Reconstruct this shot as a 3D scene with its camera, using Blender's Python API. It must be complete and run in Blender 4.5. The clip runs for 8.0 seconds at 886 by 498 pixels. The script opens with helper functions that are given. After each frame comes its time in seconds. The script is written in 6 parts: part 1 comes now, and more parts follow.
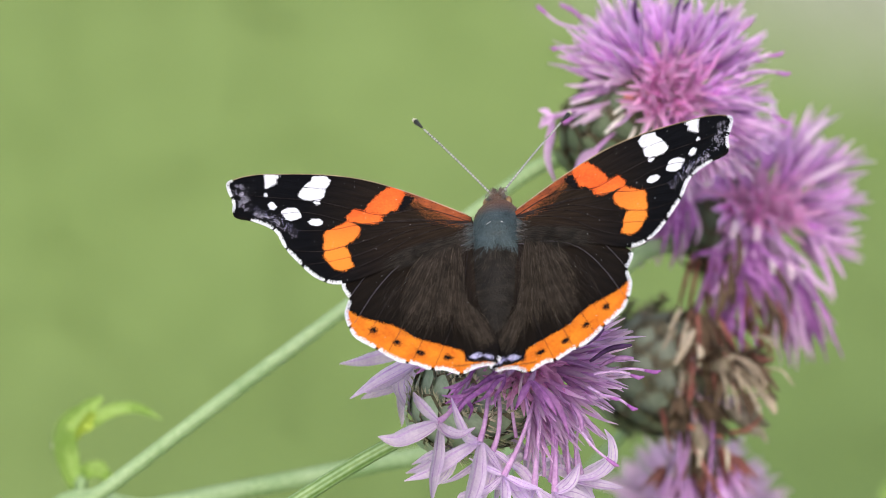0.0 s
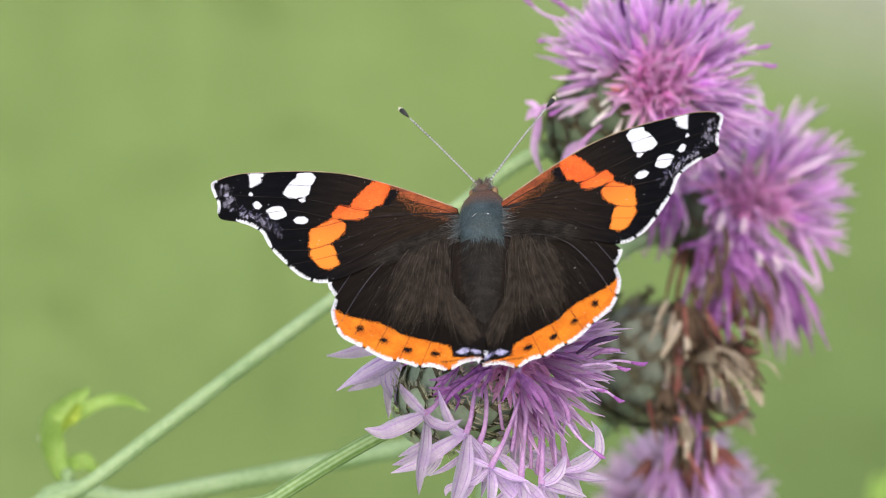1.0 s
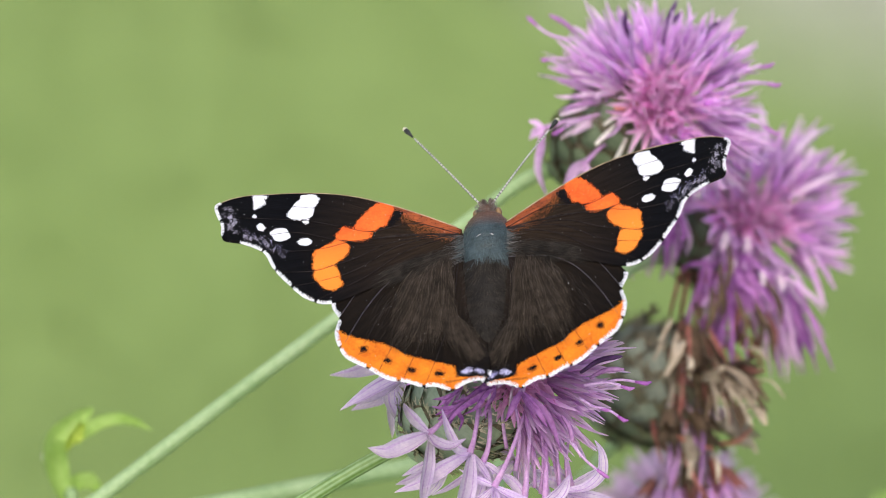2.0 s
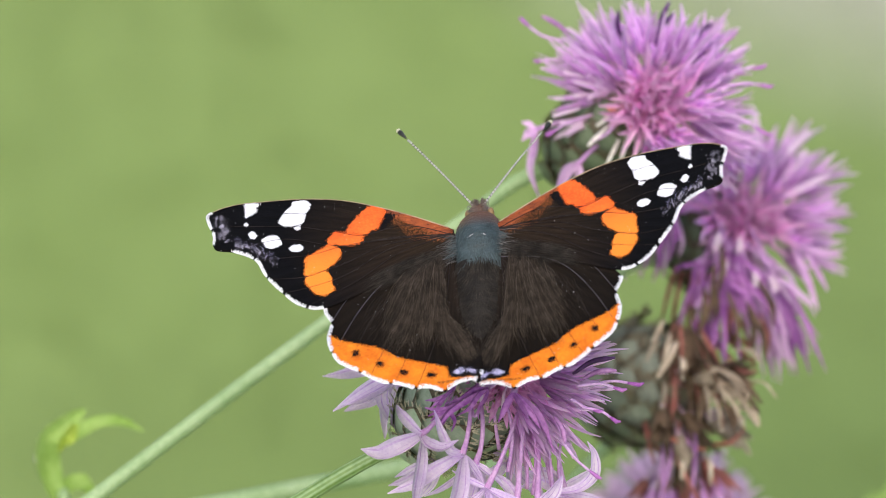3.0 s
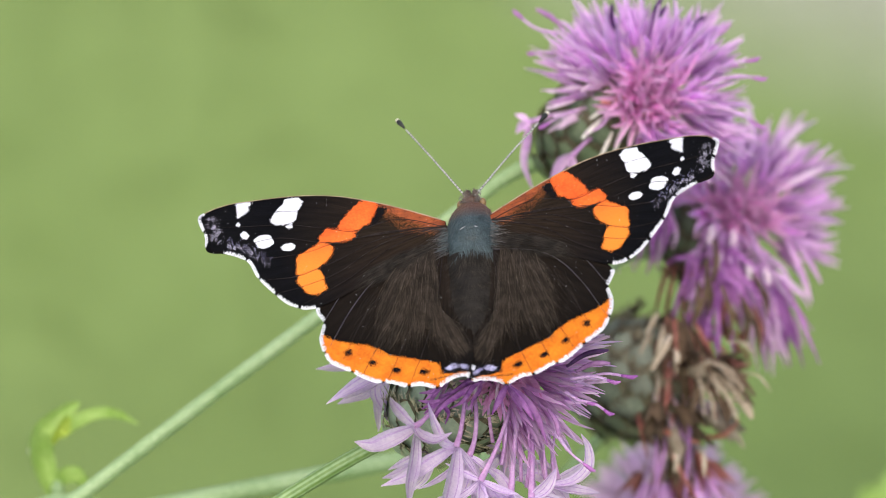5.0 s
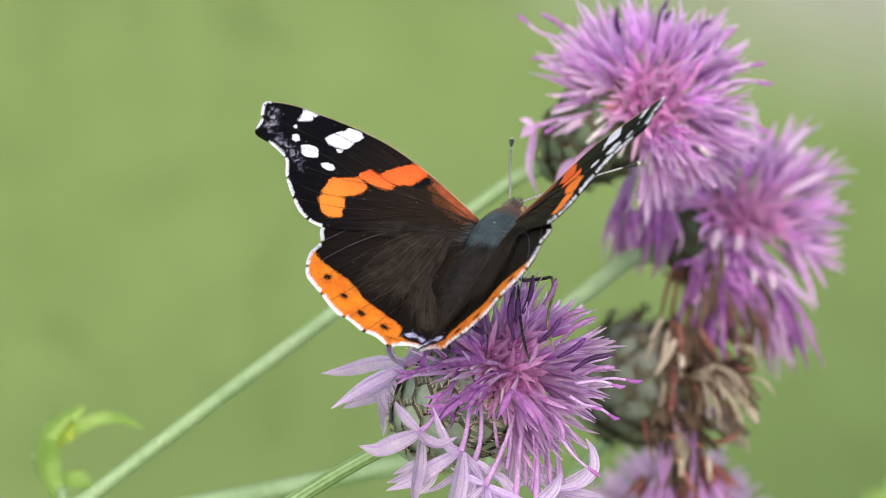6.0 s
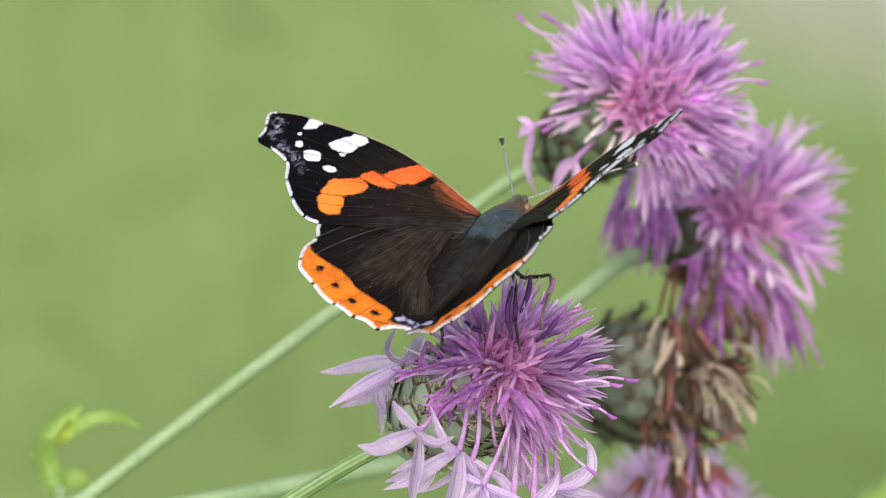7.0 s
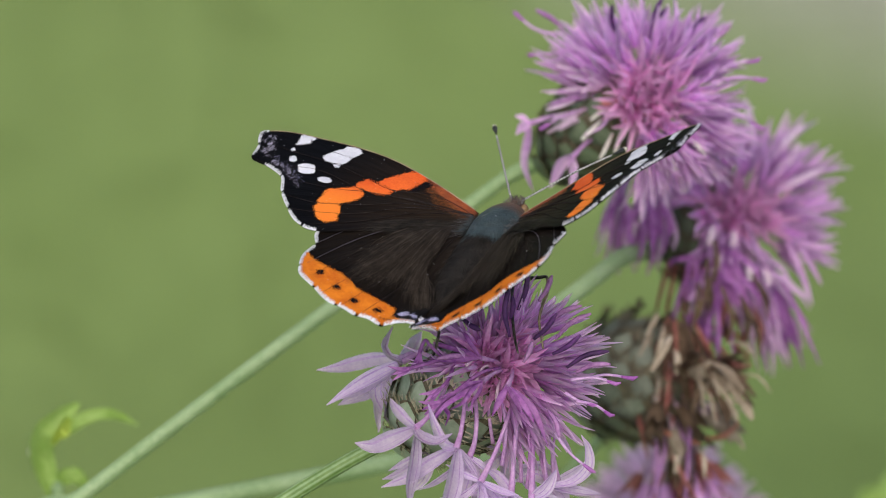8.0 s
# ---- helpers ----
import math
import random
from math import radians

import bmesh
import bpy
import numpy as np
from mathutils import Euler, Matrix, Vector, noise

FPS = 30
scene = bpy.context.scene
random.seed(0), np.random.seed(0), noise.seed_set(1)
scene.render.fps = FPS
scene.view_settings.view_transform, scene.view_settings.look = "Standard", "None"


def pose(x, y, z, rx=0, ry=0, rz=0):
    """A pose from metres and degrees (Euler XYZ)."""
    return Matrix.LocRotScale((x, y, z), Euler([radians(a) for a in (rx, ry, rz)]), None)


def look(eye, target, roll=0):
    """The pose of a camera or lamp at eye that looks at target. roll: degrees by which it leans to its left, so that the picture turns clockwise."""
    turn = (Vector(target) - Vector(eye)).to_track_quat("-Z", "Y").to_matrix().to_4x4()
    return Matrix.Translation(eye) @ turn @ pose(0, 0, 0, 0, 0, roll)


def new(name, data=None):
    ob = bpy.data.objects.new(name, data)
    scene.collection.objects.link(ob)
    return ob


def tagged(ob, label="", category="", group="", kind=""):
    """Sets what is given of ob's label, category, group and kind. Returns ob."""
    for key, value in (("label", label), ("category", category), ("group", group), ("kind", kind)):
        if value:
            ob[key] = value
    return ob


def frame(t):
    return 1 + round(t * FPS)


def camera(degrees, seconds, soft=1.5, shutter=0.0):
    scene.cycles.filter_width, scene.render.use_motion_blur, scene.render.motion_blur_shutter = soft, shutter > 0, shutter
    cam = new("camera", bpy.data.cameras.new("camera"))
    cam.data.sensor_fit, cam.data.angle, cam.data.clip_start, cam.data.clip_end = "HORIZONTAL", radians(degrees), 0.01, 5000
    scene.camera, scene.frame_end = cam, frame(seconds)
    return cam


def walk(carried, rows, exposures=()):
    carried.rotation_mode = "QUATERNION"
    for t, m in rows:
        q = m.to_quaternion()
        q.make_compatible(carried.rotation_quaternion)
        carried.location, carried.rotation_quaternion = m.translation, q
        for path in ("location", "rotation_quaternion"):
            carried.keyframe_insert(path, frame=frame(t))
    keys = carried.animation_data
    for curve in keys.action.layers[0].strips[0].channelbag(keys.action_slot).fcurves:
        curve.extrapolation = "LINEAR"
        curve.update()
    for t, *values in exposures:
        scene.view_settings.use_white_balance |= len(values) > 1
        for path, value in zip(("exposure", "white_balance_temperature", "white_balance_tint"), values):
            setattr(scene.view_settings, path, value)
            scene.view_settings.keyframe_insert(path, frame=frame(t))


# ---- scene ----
MM = 0.001
TILT = 35.0        # the camera looks down by this angle
REACH = 0.883      # from the lens to the butterfly
# plant space, in millimetres: a to the right, b up the picture's slope, c towards the camera
PLANT = pose(0, 0, 0.70, 90 - TILT)

# ---- camera ----
cam = camera(7.0, 8.0, soft=0.95)
cam.data.dof.use_dof = True
cam.data.dof.focus_distance = 0.882
cam.data.dof.aperture_fstop = 25.0
PAN = [(0, 0.1745, -0.0336), (0.5, 0.0694, -0.0246), (1, 0.0694, -0.0962), (1.5, 0.0962, -0.0515), (2, 0.0985, 0.0559), (2.2, 0.0828, 0.0873), (3.3, 0.038, 0.0604), (3.5, 0.0492, 0.0738), (4, 0.0358, 0.0358), (4.5, 0.0291, 0.0604), (4.7, -0.0112, 0.0067), (5.8, 0.0134, 0.0157), (6, 0.0291, 0.0425), (6.2, 0.0269, 0.0403), (6.3, 0.0246, 0.0291), (6.5, 0, 0), (7, 0.0112, 0.0358), (7.5, -0.0022, 0.0022), (8, -0.009, 0.0157)]
walk(cam, [(t, PLANT @ pose(0, 0, REACH, rx, ry, 0)) for t, ry, rx in PAN],
     exposures=[(0.0, 0.72), (7.1, 0.72), (7.5, 0.68), (7.8, 0.42), (8.0, 0.22)])

# ---- light: a bright, thinly overcast day ----
SUN_HEIGHT, SUN_TURN = 60.0, 190.0
world = bpy.data.worlds.new("sky")
scene.world = world
world.use_nodes = True
wn = world.node_tree
sky = wn.nodes.new("ShaderNodeTexSky")
sky.sky_type = "NISHITA"
sky.sun_disc = False
sky.sun_elevation = radians(SUN_HEIGHT)
sky.sun_rotation = radians(SUN_TURN)
sky.dust_density = 4.0
sky.air_density = 1.0
wn.links.new(sky.outputs[0], wn.nodes["Background"].inputs["Color"])
wn.nodes["Background"].inputs["Strength"].default_value = 0.13
sun = new("sun", bpy.data.lights.new("sun", "SUN"))
sun.data.energy = 1.5
sun.data.angle = radians(80)
sun.data.color = (1.0, 0.95, 0.87)
_sd = Vector((math.sin(radians(SUN_TURN)) * math.cos(radians(SUN_HEIGHT)),
              math.cos(radians(SUN_TURN)) * math.cos(radians(SUN_HEIGHT)), math.sin(radians(SUN_HEIGHT))))
sun.matrix_world = look(_sd * 5, (0, 0, 0))


# ---- materials ----
def material(name, dark, light, scale=400.0, rough=0.6, bump=0.2, stretch=(1, 1, 1), through_light=0.0,
             fine=8.0, per_piece=0.0, per_island=0.0, spec=0.3, sheen=0.0, low=0.35, high=0.65, drift=None):
    """Two-colour noise at two scales with fine relief; part of the light may pass through thin tissue."""
    m = bpy.data.materials.new(name)
    m.use_nodes = True
    nt, n = m.node_tree, m.node_tree.nodes
    p = n["Principled BSDF"]
    tc = n.new("ShaderNodeTexCoord")
    mp = n.new("ShaderNodeMapping")
    mp.inputs["Scale"].default_value = stretch
    nt.links.new(tc.outputs["Object"], mp.inputs["Vector"])
    a = n.new("ShaderNodeTexNoise")
    a.inputs["Scale"].default_value, a.inputs["Detail"].default_value = scale, 3
    b = n.new("ShaderNodeTexNoise")
    b.inputs["Scale"].default_value, b.inputs["Detail"].default_value = scale * fine, 2
    for t in (a, b):
        nt.links.new(mp.outputs[0], t.inputs["Vector"])
    mix = n.new("ShaderNodeMath")
    mix.operation = "MULTIPLY_ADD"
    mix.inputs[1].default_value, mix.inputs[2].default_value = 0.4, 0.0
    nt.links.new(b.outputs["Fac"], mix.inputs[0])
    add = n.new("ShaderNodeMath")
    add.operation = "MULTIPLY_ADD"
    add.inputs[1].default_value = 0.6
    nt.links.new(a.outputs["Fac"], add.inputs[0])
    nt.links.new(mix.outputs[0], add.inputs[2])
    ramp = n.new("ShaderNodeValToRGB")
    ramp.color_ramp.elements[0].position, ramp.color_ramp.elements[1].position = low, high
    ramp.color_ramp.elements[0].color = (*dark, 1)
    ramp.color_ramp.elements[1].color = (*light, 1)
    nt.links.new(add.outputs[0], ramp.inputs["Fac"])
    colour = ramp.outputs["Color"]
    if drift:
        # the colour changes along the wing or petal, from y0 to y1
        y0, y1, other, *axis = drift
        sy = n.new("ShaderNodeSeparateXYZ")
        nt.links.new(tc.outputs["Object"], sy.inputs[0])
        my = n.new("ShaderNodeMapRange")
        my.inputs["From Min"].default_value, my.inputs["From Max"].default_value = y0, y1
        nt.links.new(sy.outputs[axis[0] if axis else "Y"], my.inputs["Value"])
        dm = n.new("ShaderNodeMix")
        dm.data_type = "RGBA"
        dm.inputs[7].default_value = (*other, 1)
        nt.links.new(my.outputs[0], dm.inputs[0])
        nt.links.new(colour, dm.inputs[6])
        colour = dm.outputs[2]
    if per_piece:
        oi = n.new("ShaderNodeObjectInfo")
        mr = n.new("ShaderNodeMapRange")
        mr.inputs["To Min"].default_value, mr.inputs["To Max"].default_value = 1 - per_piece, 1 + per_piece
        nt.links.new(oi.outputs["Random"], mr.inputs["Value"])
        hs = n.new("ShaderNodeHueSaturation")
        nt.links.new(mr.outputs[0], hs.inputs["Value"])
        nt.links.new(colour, hs.inputs["Color"])
        colour = hs.outputs["Color"]
    if per_island:
        gi = n.new("ShaderNodeNewGeometry")
        mi = n.new("ShaderNodeMapRange")
        mi.inputs["To Min"].default_value, mi.inputs["To Max"].default_value = 1 - per_island, 1 + per_island
        nt.links.new(gi.outputs["Random Per Island"], mi.inputs["Value"])
        hi = n.new("ShaderNodeHueSaturation")
        nt.links.new(mi.outputs[0], hi.inputs["Value"])
        nt.links.new(colour, hi.inputs["Color"])
        colour = hi.outputs["Color"]
    nt.links.new(colour, p.inputs["Base Color"])
    p.inputs["Roughness"].default_value = rough
    p.inputs["Specular IOR Level"].default_value = spec
    p.inputs["Sheen Weight"].default_value = sheen
    if bump:
        bp = n.new("ShaderNodeBump")
        bp.inputs["Strength"].default_value = bump
        bp.inputs["Distance"].default_value = 0.0003
        nt.links.new(b.outputs["Fac"], bp.inputs["Height"])
        nt.links.new(bp.outputs[0], p.inputs["Normal"])
    if through_light:
        tr = n.new("ShaderNodeBsdfTranslucent")
        ms = n.new("ShaderNodeMixShader")
        ms.inputs["Fac"].default_value = through_light
        nt.links.new(colour, tr.inputs["Color"])
        nt.links.new(p.outputs[0], ms.inputs[1])
        nt.links.new(tr.outputs[0], ms.inputs[2])
        nt.links.new(ms.outputs[0], n["Material Output"].inputs["Surface"])
    return m


def wing_material(name, base, mid, hinge):
    """Dark scales with a fan of faint folds running out from the hinge, browner near the body."""
    m = bpy.data.materials.new(name)
    m.use_nodes = True
    nt, n = m.node_tree, m.node_tree.nodes
    p = n["Principled BSDF"]
    tc = n.new("ShaderNodeTexCoord")
    sep = n.new("ShaderNodeSeparateXYZ")
    nt.links.new(tc.outputs["Object"], sep.inputs[0])
    ab = n.new("ShaderNodeMath"); ab.operation = "ABSOLUTE"
    nt.links.new(sep.outputs["X"], ab.inputs[0])
    comb = n.new("ShaderNodeCombineXYZ")
    nt.links.new(ab.outputs[0], comb.inputs["X"])
    sub = n.new("ShaderNodeMath"); sub.operation = "SUBTRACT"; sub.inputs[1].default_value = hinge
    nt.links.new(sep.outputs["Y"], sub.inputs[0])
    nt.links.new(sub.outputs[0], comb.inputs["Y"])
    at = n.new("ShaderNodeMath"); at.operation = "ARCTAN2"
    nt.links.new(sub.outputs[0], at.inputs[0]); nt.links.new(ab.outputs[0], at.inputs[1])
    ln = n.new("ShaderNodeVectorMath"); ln.operation = "LENGTH"
    nt.links.new(comb.outputs[0], ln.inputs[0])
    polar = n.new("ShaderNodeCombineXYZ")
    k = n.new("ShaderNodeMath"); k.operation = "MULTIPLY"; k.inputs[1].default_value = 60.0
    nt.links.new(ln.outputs["Value"], k.inputs[0])
    ka = n.new("ShaderNodeMath"); ka.operation = "MULTIPLY"; ka.inputs[1].default_value = 9.0
    nt.links.new(at.outputs[0], ka.inputs[0])
    nt.links.new(ka.outputs[0], polar.inputs["X"]); nt.links.new(k.outputs[0], polar.inputs["Y"])
    streak = n.new("ShaderNodeTexNoise")
    streak.inputs["Scale"].default_value, streak.inputs["Detail"].default_value = 3.0, 4
    nt.links.new(polar.outputs[0], streak.inputs["Vector"])
    grain = n.new("ShaderNodeTexNoise")
    grain.inputs["Scale"].default_value, grain.inputs["Detail"].default_value = 5000.0, 2
    nt.links.new(tc.outputs["Object"], grain.inputs["Vector"])
    # brown towards the body, black towards the tip: the pigment of the wing
    far = n.new("ShaderNodeMapRange")
    far.inputs["From Min"].default_value, far.inputs["From Max"].default_value = 0.006, 0.021
    nt.links.new(ln.outputs["Value"], far.inputs["Value"])
    c1 = n.new("ShaderNodeMix"); c1.data_type = "RGBA"
    c1.inputs[6].default_value, c1.inputs[7].default_value = (*mid, 1), (*base, 1)
    nt.links.new(far.outputs[0], c1.inputs[0])
    ramp = n.new("ShaderNodeMapRange")
    ramp.inputs["From Min"].default_value, ramp.inputs["From Max"].default_value = 0.3, 0.75
    ramp.inputs["To Min"].default_value, ramp.inputs["To Max"].default_value = 0.6, 1.5
    nt.links.new(streak.outputs["Fac"], ramp.inputs["Value"])
    g2 = n.new("ShaderNodeMapRange")
    g2.inputs["To Min"].default_value, g2.inputs["To Max"].default_value = 0.55, 1.45
    nt.links.new(grain.outputs["Fac"], g2.inputs["Value"])
    mu = n.new("ShaderNodeMath"); mu.operation = "MULTIPLY"
    nt.links.new(ramp.outputs[0], mu.inputs[0]); nt.links.new(g2.outputs[0], mu.inputs[1])
    hs = n.new("ShaderNodeHueSaturation")
    nt.links.new(c1.outputs[2], hs.inputs["Color"]); nt.links.new(mu.outputs[0], hs.inputs["Value"])
    nt.links.new(hs.outputs[0], p.inputs["Base Color"])
    p.inputs["Roughness"].default_value = 0.6
    p.inputs["Specular IOR Level"].default_value = 0.05
    bp = n.new("ShaderNodeBump")
    bp.inputs["Strength"].default_value, bp.inputs["Distance"].default_value = 0.35, 0.0003
    nt.links.new(streak.outputs["Fac"], bp.inputs["Height"])
    nt.links.new(bp.outputs[0], p.inputs["Normal"])
    return m


FORE_DARK = wing_material("forewing_scales", (0.0022, 0.0021, 0.0027), (0.018, 0.0118, 0.0075), 0.0072)
HIND_DARK = wing_material("hindwing_scales", (0.0050, 0.0035, 0.0025), (0.0140, 0.0100, 0.0073), 0.0060)
ORANGE = material("orange_scales", (0.58, 0.074, 0.013), (0.78, 0.145, 0.024), 250, 0.7, 0.3, fine=14, spec=0.15, drift=(0.0065, 0.0010, (0.80, 0.205, 0.024)))
ORANGE_HIND = material("hind_orange_scales", (0.46, 0.100, 0.006), (0.68, 0.200, 0.012), 420, 0.7, 0.3, fine=9, spec=0.15)
WHITE = material("white_scales", (0.54, 0.54, 0.59), (0.72, 0.72, 0.76), 300, 0.75, 0.3, fine=12, spec=0.15)
BLACK = material("black_scales", (0.003, 0.0025, 0.003), (0.008, 0.006, 0.006), 400, 0.6, 0.3, spec=0.05)
RUST = material("rust_scales", (0.085, 0.020, 0.009), (0.36, 0.085, 0.022), 420, 0.6, 0.3, stretch=(0.22, 1, 1), spec=0.2)
LILAC = material("lilac_scales", (0.13, 0.12, 0.16), (0.48, 0.45, 0.55), 900, 0.6, 0.3, fine=5, spec=0.2)
BLUE = material("blue_scales", (0.14, 0.13, 0.28), (0.55, 0.53, 0.75), 700, 0.6, 0.3, fine=5, spec=0.2)
VEIN = material("wing_vein", (0.006, 0.0045, 0.004), (0.034, 0.027, 0.026), 500, 0.7, 0.1, spec=0.05)
# the sheen of the outer hindwing veins is put into this paler colour
VEIN_SHINE = material("shining_wing_vein", (0.030, 0.026, 0.034), (0.125, 0.108, 0.135), 500, 0.5, 0.1, spec=0.3)
COSTA = material("tan_wing_edge", (0.16, 0.105, 0.06), (0.42, 0.32, 0.21), 700, 0.6, 0.1)
HAIR_BROWN = material("brown_hair", (0.011, 0.0083, 0.006), (0.046, 0.035, 0.026), 900, 0.6, 0, spec=0.08, per_island=0.5)
# lighter copy of HAIR_BROWN: the highlights on the strands as a colour
HAIR_SHINE = material("highlight_hair", (0.036, 0.028, 0.020), (0.108, 0.084, 0.061), 900, 0.5, 0, spec=0.12, per_island=0.5)
HAIR_GREY = material("shoulder_hair", (0.05, 0.05, 0.048), (0.16, 0.15, 0.14), 900, 0.6, 0, spec=0.15, per_island=0.5)
HAIR_DARK = material("abdomen_hair", (0.010, 0.0083, 0.0066), (0.042, 0.035, 0.028), 900, 0.6, 0, spec=0.08, per_island=0.55)
HAIR_TEAL = material("thorax_hair", (0.016, 0.026, 0.029), (0.058, 0.082, 0.087), 500, 0.5, 0, spec=0.3, per_island=0.5, drift=(0.0070, 0.0090, (0.095, 0.050, 0.033)))
HAIR_HEAD = material("brow_hair", (0.045, 0.034, 0.028), (0.17, 0.135, 0.115), 900, 0.5, 0, spec=0.3, per_island=0.5)
HAIR_RUST = material("head_hair", (0.055, 0.034, 0.026), (0.16, 0.098, 0.070), 900, 0.5, 0, spec=0.3, per_island=0.4)
BODY_DARK = material("abdomen_skin", (0.008, 0.0068, 0.0056), (0.022, 0.019, 0.016), 600, 0.65, 0.4, spec=0.1)
BODY_TEAL = material("thorax_skin", (0.012, 0.021, 0.023), (0.046, 0.066, 0.070), 450, 0.42, 0.6, drift=(0.0068, 0.0088, (0.10, 0.046, 0.028)))
EYE = material("compound_eye", (0.10, 0.06, 0.025), (0.30, 0.18, 0.075), 900, 0.35, 0.1, spec=0.5)
ANT_GREY = material("antenna_grey", (0.28, 0.27, 0.27), (0.52, 0.50, 0.49), 900, 0.5, 0)
ANT_DARK = material("antenna_club", (0.012, 0.012, 0.012), (0.04, 0.04, 0.04), 900, 0.45, 0)
ANT_TIP = material("antenna_tip", (0.5, 0.47, 0.36), (0.7, 0.66, 0.52), 900, 0.5, 0)
LEG_TAN = material("leg_tan", (0.10, 0.075, 0.045), (0.34, 0.27, 0.17), 900, 0.5, 0.1)
RUST_DIM = material("rust_dust", (0.07, 0.022, 0.008), (0.30, 0.095, 0.022), 500, 0.6, 0.2, spec=0.15)
BROWN_LINE = material("brown_line_scales", (0.03, 0.014, 0.006), (0.12, 0.05, 0.012), 500, 0.7, 0.2, spec=0.1)
LEG = material("leg_skin", (0.012, 0.010, 0.009), (0.30, 0.26, 0.20), 1600, 0.45, 0.1, low=0.48, high=0.72)

RIB = material("stem_rib", (0.205, 0.312, 0.135), (0.335, 0.438, 0.238), 120, 0.5, 0.3, fine=12)
STEM = material("stem_skin", (0.185, 0.295, 0.115), (0.31, 0.42, 0.21), 120, 0.5, 0.4, fine=12, spec=0.35)
STEM_DEEP = material("deep_green_stem", (0.095, 0.175, 0.04), (0.20, 0.305, 0.09), 120, 0.5, 0.4, fine=12, spec=0.35)
BRACT = material("bract_green", (0.22, 0.285, 0.195), (0.39, 0.45, 0.335), 160, 0.55, 0.3, per_piece=0.22)
# darker copy of BRACT: the shade on the rear heads is put into the colour
BRACT_SHADE = material("bract_shaded_green", (0.075, 0.10, 0.06), (0.18, 0.22, 0.14), 160, 0.6, 0.3, per_piece=0.3)
BRACT_DRY = material("bract_faded", (0.085, 0.10, 0.075), (0.245, 0.265, 0.205), 160, 0.6, 0.3, per_piece=0.35)
BRACT_EDGE = material("bract_fringe", (0.045, 0.038, 0.024), (0.17, 0.135, 0.085), 700, 0.7, 0.2)
FRINGE_DULL = material("faded_bract_hairs", (0.09, 0.075, 0.05), (0.26, 0.22, 0.15), 700, 0.7, 0)
FRINGE = material("bract_hairs", (0.38, 0.32, 0.22), (0.72, 0.65, 0.50), 700, 0.7, 0)
PETAL = material("floret_purple", (0.62, 0.265, 0.65), (0.92, 0.62, 0.91), 420, 0.5, 0.3, through_light=0.6, per_piece=0.2, per_island=0.36, stretch=(1, 1, 0.25), drift=(0.0085, 0.0155, (0.88, 0.62, 0.90), "Z"))
PETAL_CORE = material("floret_magenta", (0.72, 0.30, 0.62), (0.94, 0.58, 0.82), 220, 0.55, 0.15, through_light=0.5, per_piece=0.12, per_island=0.2, stretch=(1, 1, 0.4))
TUBE = material("floret_tube", (0.70, 0.46, 0.62), (0.90, 0.78, 0.86), 220, 0.55, 0.1, through_light=0.35, per_island=0.12)
PETAL_HEART = material("floret_heart_pink", (0.76, 0.38, 0.68), (0.93, 0.62, 0.84), 220, 0.55, 0.15, through_light=0.5, per_piece=0.15, per_island=0.2)
PETAL_FAR = material("floret_pink_purple", (0.60, 0.26, 0.66), (0.90, 0.60, 0.90), 220, 0.55, 0.15, through_light=0.5, per_piece=0.18, per_island=0.34, stretch=(1, 1, 0.4), drift=(0.010, 0.018, (0.91, 0.68, 0.93), "Z"))
PETAL_PALE = material("floret_pale_pink", (0.80, 0.56, 0.78), (0.93, 0.78, 0.91), 220, 0.55, 0.15, through_light=0.5, per_island=0.2)
PETAL_DEEP = material("floret_deep_magenta", (0.30, 0.085, 0.36), (0.62, 0.28, 0.64), 220, 0.55, 0.15, through_light=0.38, per_island=0.25, stretch=(1, 1, 0.4))
PAPPUS = material("pale_tube", (0.66, 0.62, 0.56), (0.88, 0.85, 0.80), 220, 0.6, 0.1, through_light=0.3)
RAY = material("ray_lilac", (0.65, 0.50, 0.755), (0.85, 0.715, 0.90), 420, 0.55, 0.15, through_light=0.55, per_piece=0.12, per_island=0.15, stretch=(1, 1, 0.3))
RAY_VEIN = material("ray_vein", (0.50, 0.30, 0.63), (0.72, 0.52, 0.82), 420, 0.55, 0.1, through_light=0.5, per_piece=0.12, per_island=0.2)
RAY_TUBE = material("ray_tube", (0.52, 0.26, 0.55), (0.76, 0.50, 0.76), 350, 0.55, 0.15, through_light=0.35, stretch=(1, 1, 0.3))
ANTHER = material("anther_violet", (0.035, 0.010, 0.055), (0.12, 0.036, 0.165), 300, 0.5, 0.1, per_piece=0.3)
DRY_DARK = material("dry_petal_brown", (0.05, 0.030, 0.019), (0.19, 0.125, 0.078), 300, 0.8, 0.2, through_light=0.2, per_island=0.3)
ANTHER_PALE = material("faded_violet", (0.24, 0.09, 0.26), (0.50, 0.26, 0.50), 300, 0.6, 0.1)
STIGMA = material("stigma_pink", (0.44, 0.22, 0.49), (0.68, 0.44, 0.70), 500, 0.5, 0)
DRY = material("dry_floret", (0.24, 0.18, 0.125), (0.62, 0.525, 0.41), 300, 0.8, 0.2, through_light=0.25, per_piece=0.3)
EMBER = material("fading_floret", (0.42, 0.13, 0.09), (0.74, 0.34, 0.26), 300, 0.7, 0.2, through_light=0.3, per_piece=0.3)
DRY_RED = material("withered_floret", (0.19, 0.055, 0.045), (0.47, 0.20, 0.17), 300, 0.8, 0.2, through_light=0.2, per_piece=0.3, per_island=0.25)
